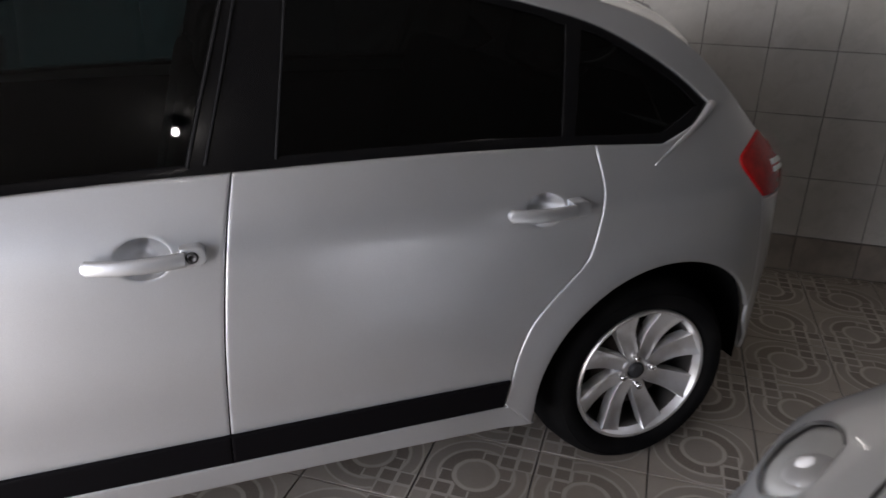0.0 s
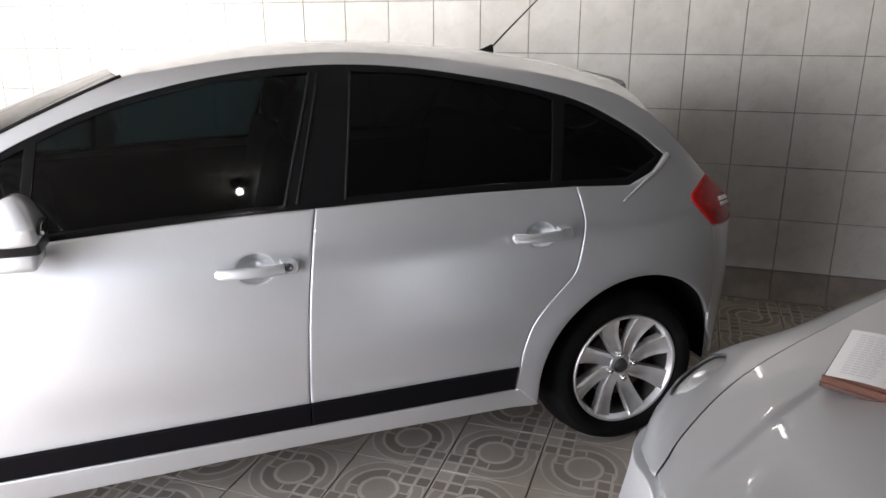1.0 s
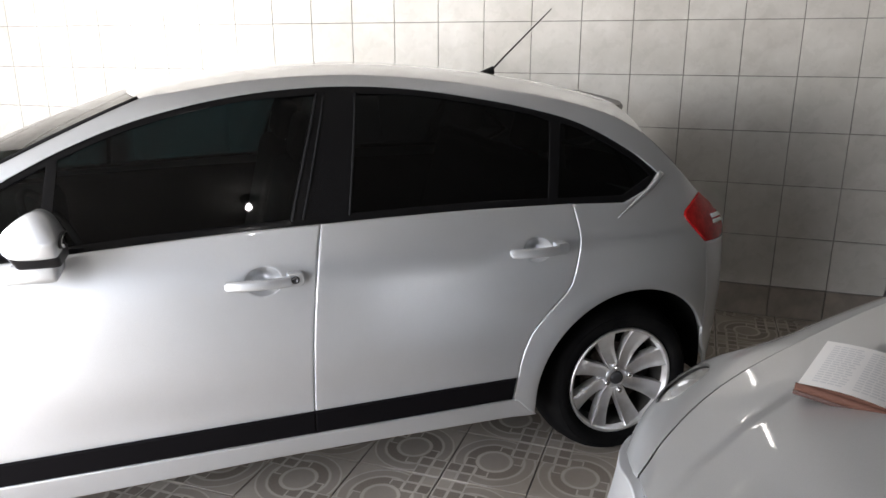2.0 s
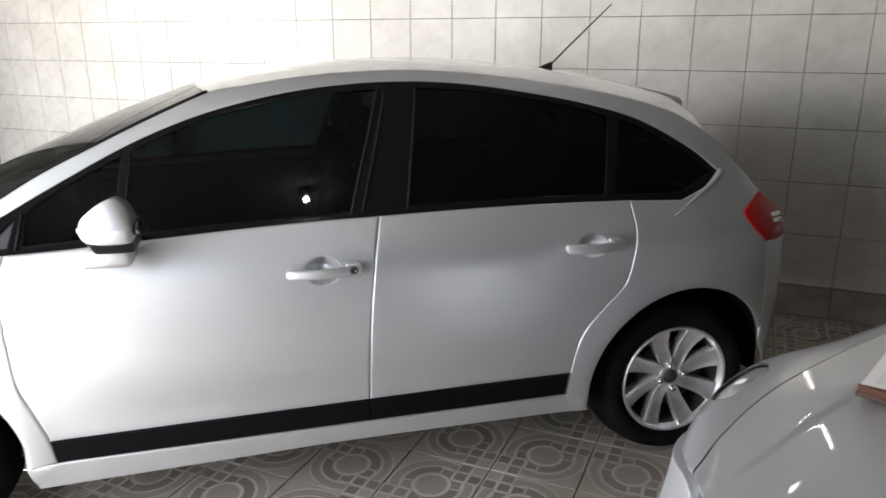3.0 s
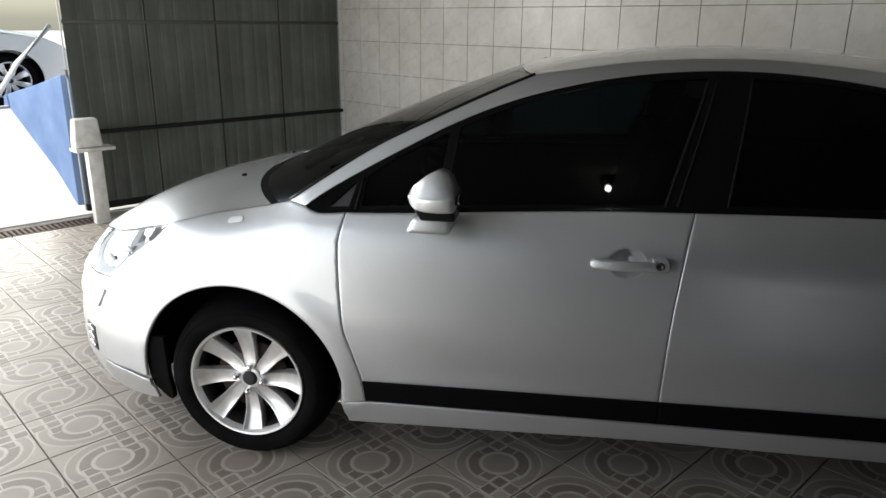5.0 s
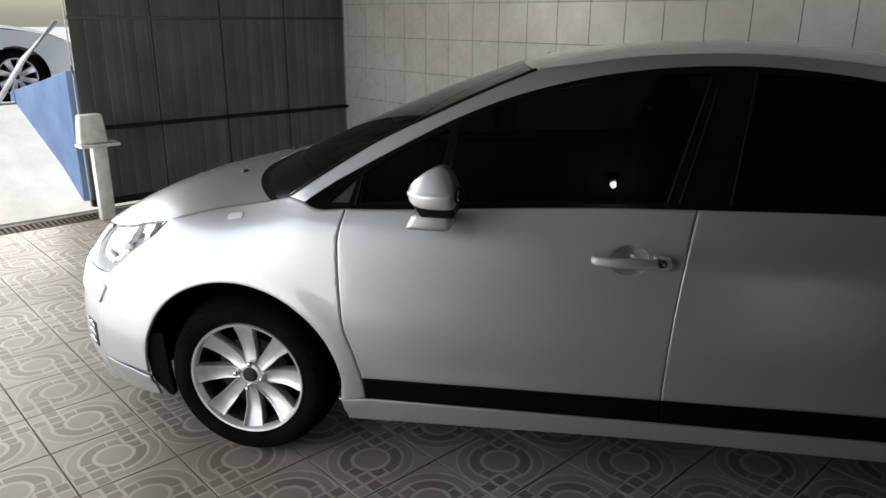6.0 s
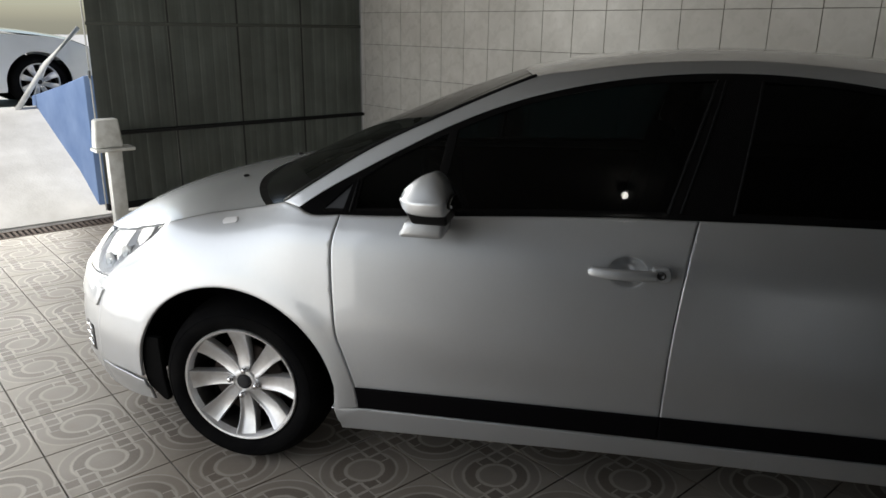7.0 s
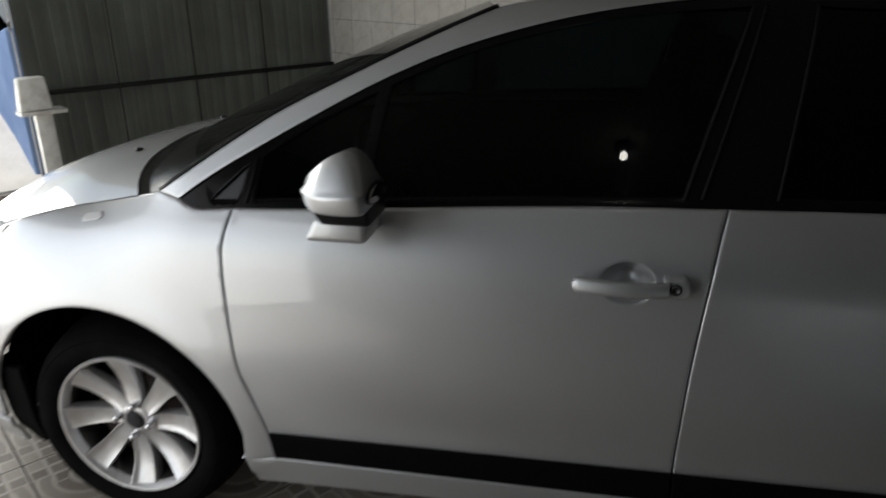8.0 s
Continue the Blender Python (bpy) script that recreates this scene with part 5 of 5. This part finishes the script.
# local axes: x along the street, y towards the garage is negative
C3 = ROOM @ Matrix.Translation((-6.55, 0.25, 0.672)) @ pose(0, 0, 0, 0, 0, 90) @ Matrix.Scale(0.89, 4)
car3 = thing("white_street_car", "white car parked across the top of the ramp", "car", at=C3)
S3 = [(-3.45, 0.55, 0.60, 0.60), (-3.2, 0.76, 0.75, 0.75), (-2.4, 0.84, 0.88, 0.90), (-1.4, 0.85, 0.90, 0.92), (-0.4, 0.85, 0.86, 0.92), (0.3, 0.83, 0.80, 0.86), (0.62, 0.72, 0.68, 0.74), (0.80, 0.50, 0.56, 0.60)]


def side3(a, b, d=0.0, sg=1):
    w = float(np.interp(a, [s[0] for s in S3], [s[1] for s in S3]))
    return Vector((a, sg * (w - 0.03 * ((b - 0.5) / 0.4) ** 2 - d), b))


top3 = [(s[0], s[2]) for s in S3]
def arch3(cx):
    return [(cx + 0.36 * math.cos(radians(t)), 0.31 + 0.36 * math.sin(radians(t))) for t in range(-8, 189, 14)]
loop3 = outline(top3, [top3[-1], (0.78, 0.22)], [(0.78, 0.22), (0.36, 0.22)], arch3(0.0), [(-0.36, 0.22), (-2.14, 0.22)], arch3(-2.5), [(-2.86, 0.22), (-3.42, 0.25)], [(-3.42, 0.25), top3[0]], step=0.06)
for sg in (-1, 1):
    bm = bmesh.new()
    patch(bm, lambda a, b, d=0.0, sg=sg: side3(a, b, d, sg), loop3, (), 0.12, rim=0.03, round_=0.006)
    part("body_side", bm, WHITE, car3, "", 45)
    bm = bmesh.new()
    lo = outline([(-2.9, 0.90), (-0.62, 0.93)], [(-0.62, 0.93), (-1.25, 1.30)], [(-1.25, 1.30), (-2.3, 1.36), (-2.7, 1.25)], [(-2.7, 1.25), (-2.9, 0.90)], step=0.06)
    patch(bm, lambda a, b, d=0.0, sg=sg: Vector((a, sg * (0.80 - 0.45 * (b - 0.9) - d), b)), lo, (), 0.15, rim=0.0)
    part("side_window", bm, GLASSR, car3, "dark side windows")
bm = bmesh.new()
ro = [(-3.3, 0.74), (-3.0, 0.90), (-2.75, 1.28), (-2.3, 1.42), (-1.8, 1.44), (-1.25, 1.36), (-0.9, 1.15), (-0.45, 0.93), (0.0, 0.88), (0.4, 0.82), (0.65, 0.72), (0.80, 0.58)]
rows = []
for x, z in ro:
    w = float(np.interp(x, [s[0] for s in S3], [s[1] for s in S3])) - (0.45 * max(0, z - 0.93))
    rows.append([(x, -w, z - 0.03), (x, -0.6 * w, z), (x, 0, z + 0.02), (x, 0.6 * w, z), (x, w, z - 0.03)])
grid(bm, rows)
part("upper_body", bm, WHITE, car3, "", 45)
box_part("underbody", (-3.2, -0.62, 0.2), (0.6, 0.62, 0.5), DARK, car3, 0.02)
for cx in (0.0, -2.5):
    for sg in (-1, 1):
        wh = new("wheel")
        wh.parent = car3
        wheel(wh, cx, sg, 20)
        for c in wh.children:
            c.location = (0, -sg * 0.03, 0)
pole = part("leaning_pole", tube(bmesh.new(), [(-5.45, -0.08, 0.72), (-5.5, 0.24, 1.15), (-5.55, 0.60, 1.50)], 0.026, 10), WHITEPAINT, None)
pole.matrix_world = ROOM
tagged(pole, "thin white pole leaning across the street car", "pole")


# ---- wall tiles ----
def tile_white():
    m = mat("white_glazed_tile", (0.57, 0.56, 0.54), 0.16, spec=0.28)
    rnd = nd(m, "ShaderNodeObjectInfo").outputs["Random"]
    cloud = noise_tex(m, 5, 6, world_coords(m))
    grime = noise_tex(m, 1.3, 7, world_coords(m), 0.65)
    c = mixc(m, ramp(m, cloud, [(0.35, (0, 0, 0)), (0.7, (1, 1, 1))]), (0.49, 0.472, 0.445), (0.60, 0.583, 0.556))
    c = mixc(m, ramp(m, grime, [(0.40, (0.55, 0.55, 0.55)), (0.62, (0, 0, 0))]), c, (0.37, 0.352, 0.322))
    c = mixc(m, mth(m, "MULTIPLY", rnd, 0.35), c, (0.50, 0.493, 0.468))
    setin(m, "Base Color", c)
    scaled_rough(m, 0.20, 0.36, 12)
    bump(m, noise_tex(m, 9, 3), 0.06, 0.004)
    return m


def tile_mesh(name, w, h, d, material, soft=0.004):
    """A tile in its x-y plane, with eased edges and its face at z = d."""
    bm = bmesh.new()
    rows = [((w / 2, h / 2), 0), ((w / 2, h / 2), d - soft), ((w / 2 - soft, h / 2 - soft), d)]
    rings = [[bm.verts.new((sx_ * a, sy_ * b, z)) for sx_, sy_ in ((-1, -1), (1, -1), (1, 1), (-1, 1))] for (a, b), z in rows]
    for p, q in zip(rings, rings[1:]):
        for k in range(4):
            bm.faces.new((p[k], p[(k + 1) % 4], q[(k + 1) % 4], q[k]))
    bm.faces.new(rings[-1])
    uv = bm.loops.layers.uv.new("tile")
    for f in bm.faces:
        for lp in f.loops:
            lp[uv].uv = (lp.vert.co.x / w + 0.5, lp.vert.co.y / h + 0.5)
    me = bpy.data.meshes.new(name)
    bm.to_mesh(me)
    bm.free()
    me.materials.append(material)
    return me


TILE_W = tile_white()
TW, TH, TU, TZ = 0.2938, 0.2985, -1.443, 0.190
wm = tile_mesh("wall_tile", TW - 0.0035, TH - 0.0035, 0.007, TILE_W, 0.0015)
stand = Matrix(((1, 0, 0, 0), (0, 0, -1, 0), (0, 1, 0, 0), (0, 0, 0, 1)))
for i in range(-8, 29):
    u = TU + (i + 0.5) * TW
    cutw = 1.0
    if u - TW / 2 < U0 + 0.04:
        cutw = (u + TW / 2 - U0 - 0.04) / TW
        u = (u + TW / 2 + U0 + 0.04) / 2
    if cutw < 0.05 or u > U1 - 0.1:
        continue
    for j in range(0, 8):
        t = new("wall_tile", wm)
        t.parent = wall_n
        j1, j2 = random.uniform(-0.12, 0.12), random.uniform(-0.12, 0.12)
        t.matrix_local = Matrix.Translation((u, V1 - 0.0005, TZ + (j + 0.5) * TH)) @ stand @ pose(0, 0, 0, j1, j2, 0) @ Matrix.Diagonal((cutw, 1, 1, 1))
SKIRT = mat("brown_skirting_tile", (0.22, 0.19, 0.165), 0.3)
setin(SKIRT, "Base Color", ramp(SKIRT, noise_tex(SKIRT, 8, 6), [(0.3, (0.15, 0.13, 0.115)), (0.7, (0.25, 0.22, 0.19))]))
sm = tile_mesh("skirting_tile", TW - 0.004, TZ - 0.01, 0.009, SKIRT, 0.002)
for i in range(-8, 29):
    u = TU + (i + 0.5) * TW
    if U0 + 0.1 < u < U1 - 0.1:
        t = new("skirting_tile", sm)
        t.parent = wall_n
        t.matrix_local = Matrix.Translation((u, V1 - 0.0005, TZ / 2)) @ stand


# ---- floor tiles ----
def tile_floor():
    m = mat("patterned_floor_tile", (0.3, 0.27, 0.24), 0.35)
    uvn = nd(m, "ShaderNodeUVMap")
    uvn.uv_map = "tile"
    sep = nd(m, "ShaderNodeSeparateXYZ")
    ln(m, uvn.outputs[0], sep.inputs[0])
    x = mth(m, "SUBTRACT", sep.outputs[0], 0.5)
    y = mth(m, "SUBTRACT", sep.outputs[1], 0.5)
    r = mth(m, "SQRT", mth(m, "ADD", mth(m, "MULTIPLY", x, x), mth(m, "MULTIPLY", y, y)))

    def band(v, lo, hi):
        return mth(m, "MULTIPLY", mth(m, "GREATER_THAN", v, lo), mth(m, "LESS_THAN", v, hi))

    # a disc in the middle, thick arcs in two opposite corners, stepped small squares along the other diagonal
    wob = mth(m, "ADD", r, mth(m, "MULTIPLY", mth(m, "SUBTRACT", noise_tex(m, 40, 2), 0.5), 0.014))
    x6, y6 = mth(m, "MULTIPLY", x, 6.0), mth(m, "MULTIPLY", y, 6.0)
    ci, cj = mth(m, "FLOOR", x6), mth(m, "FLOOR", y6)
    near_diag = mth(m, "LESS_THAN", mth(m, "ABSOLUTE", mth(m, "SUBTRACT", ci, cj)), 1.5)
    along = mth(m, "ABSOLUTE", mth(m, "ADD", mth(m, "ADD", ci, cj), 1.0))
    arms = mth(m, "MULTIPLY", mth(m, "MULTIPLY", near_diag, mth(m, "GREATER_THAN", along, 1.5)), mth(m, "GREATER_THAN", wob, 0.232))
    notarm = mth(m, "SUBTRACT", 1.0, arms)
    fx = mth(m, "ADD", mth(m, "FRACT", x6), mth(m, "MULTIPLY", mth(m, "SUBTRACT", noise_tex(m, 55, 2), 0.5), 0.10))
    fy = mth(m, "FRACT", y6)
    sq = mth(m, "MULTIPLY", band(fx, 0.11, 0.89), band(fy, 0.11, 0.89))
    inner = mth(m, "LESS_THAN", along, 4.5)
    lines = band(wob, 0.184, 0.219)
    lines = mth(m, "MAXIMUM", lines, mth(m, "MULTIPLY", notarm, mth(m, "MAXIMUM", band(wob, 0.342, 0.366), band(wob, 0.470, 0.490))))
    lines = mth(m, "MAXIMUM", lines, mth(m, "MULTIPLY", arms, mth(m, "SUBTRACT", 1.0, sq)))
    arc = mth(m, "MULTIPLY", notarm, band(wob, 0.226, 0.334))
    soft = mth(m, "MAXIMUM", mth(m, "MULTIPLY", notarm, band(wob, 0.376, 0.464)), mth(m, "LESS_THAN", wob, 0.174))
    cell = nd(m, "ShaderNodeTexWhiteNoise")
    snap = nd(m, "ShaderNodeCombineXYZ")
    ln(m, ci, snap.inputs[0])
    ln(m, cj, snap.inputs[1])
    ln(m, nd(m, "ShaderNodeObjectInfo").outputs["Random"], snap.inputs[2])
    ln(m, snap.outputs[0], cell.inputs["Vector"])
    square = mth(m, "MULTIPLY", mth(m, "MULTIPLY", mth(m, "MULTIPLY", arms, sq), inner), mth(m, "ADD", 0.6, mth(m, "MULTIPLY", cell.outputs["Value"], 0.4)))
    dark = mth(m, "MAXIMUM", mth(m, "MAXIMUM", square, mth(m, "MULTIPLY", arc, 0.85)), mth(m, "MULTIPLY", soft, 0.35))
    tone = noise_tex(m, 7, 7, world_coords(m))
    grime = noise_tex(m, 1.4, 7, world_coords(m), 0.65)
    speck = noise_tex(m, 160, 3, world_coords(m))
    stone = mixc(m, tone, (0.345, 0.305, 0.256), (0.475, 0.427, 0.367))
    c = mixc(m, dark, stone, (0.160, 0.134, 0.110))
    c = mixc(m, mth(m, "MULTIPLY", lines, 0.65), c, (0.64, 0.595, 0.53))
    c = mixc(m, ramp(m, speck, [(0.4, (0, 0, 0)), (0.8, (0.35, 0.35, 0.35))]), c, (0.42, 0.377, 0.34))
    c = mixc(m, ramp(m, grime, [(0.36, (0.5, 0.5, 0.5)), (0.62, (0, 0, 0))]), c, (0.185, 0.152, 0.118))
    setin(m, "Base Color", c)
    scaled_rough(m, 0.40, 0.62, 9)
    bump(m, lines, 0.12, 0.0015)
    return m


TILE_F = tile_floor()
FT, FTV = 0.3325, 0.3470      # tile pitch across and along
fm = tile_mesh("floor_tile", FT - 0.006, FTV - 0.006, 0.0075, TILE_F, 0.0006)
FU, FV = -0.022, -0.866
rest_verts, rest_faces, rest_uv = [], [], []
cands = []
for i in range(-12, 23):
    for j in range(-21, 13):
        u, v = FU + (i + 0.5) * FT, FV + (j + 0.5) * FTV
        if U0 + 0.27 < u - FT / 2 + 0.02 and u + FT / 2 < U1 + 0.2 and V0 < v - FTV / 2 + 0.2 and v - FTV / 2 < V1 - 0.03:
            far_edge = min(v + FTV / 2, V1 - 0.002)
            near_edge = v - FTV / 2
            cands.append((u, (near_edge + far_edge) / 2, 90 * ((i + j) % 2), (far_edge - near_edge) / FTV))
# the stretch of floor between the two cars and towards the gate comes first
cands.sort(key=lambda p: math.hypot(p[0] + 0.8, 0.8 * (p[1] + 0.3)))
fm_turned = fm.copy()
for d in fm_turned.uv_layers[0].data:
    d.uv = (1 - d.uv[1], d.uv[0])
for k, (u, v, turn, cut) in enumerate(cands):
    fmk = fm_turned if turn else fm
    mtx = Matrix.Translation((u, v, -0.0075)) @ pose(0, 0, 0, random.uniform(-0.08, 0.08), random.uniform(-0.08, 0.08), 0) @ Matrix.Diagonal((1, cut, 1, 1))
    if k < 290:
        t = new("floor_tile", fmk)
        t.parent = floor_base
        t.matrix_local = mtx
    else:
        b0 = len(rest_verts)
        rest_verts += [mtx @ vv.co for vv in fmk.vertices]
        for pl in fmk.polygons:
            rest_faces.append([b0 + i for i in pl.vertices])
            rest_uv += [tuple(fmk.uv_layers[0].data[li].uv) for li in pl.loop_indices]
me = bpy.data.meshes.new("outer_floor_tiles")
me.from_pydata(rest_verts, [], rest_faces)
uvl = me.uv_layers.new(name="tile")
for d, c in zip(uvl.data, rest_uv):
    d.uv = c
me.materials.append(TILE_F)
far_tiles = new("outer_floor_tiles", me)
far_tiles.parent = floor_base
tagged(far_tiles, kind="stuff")
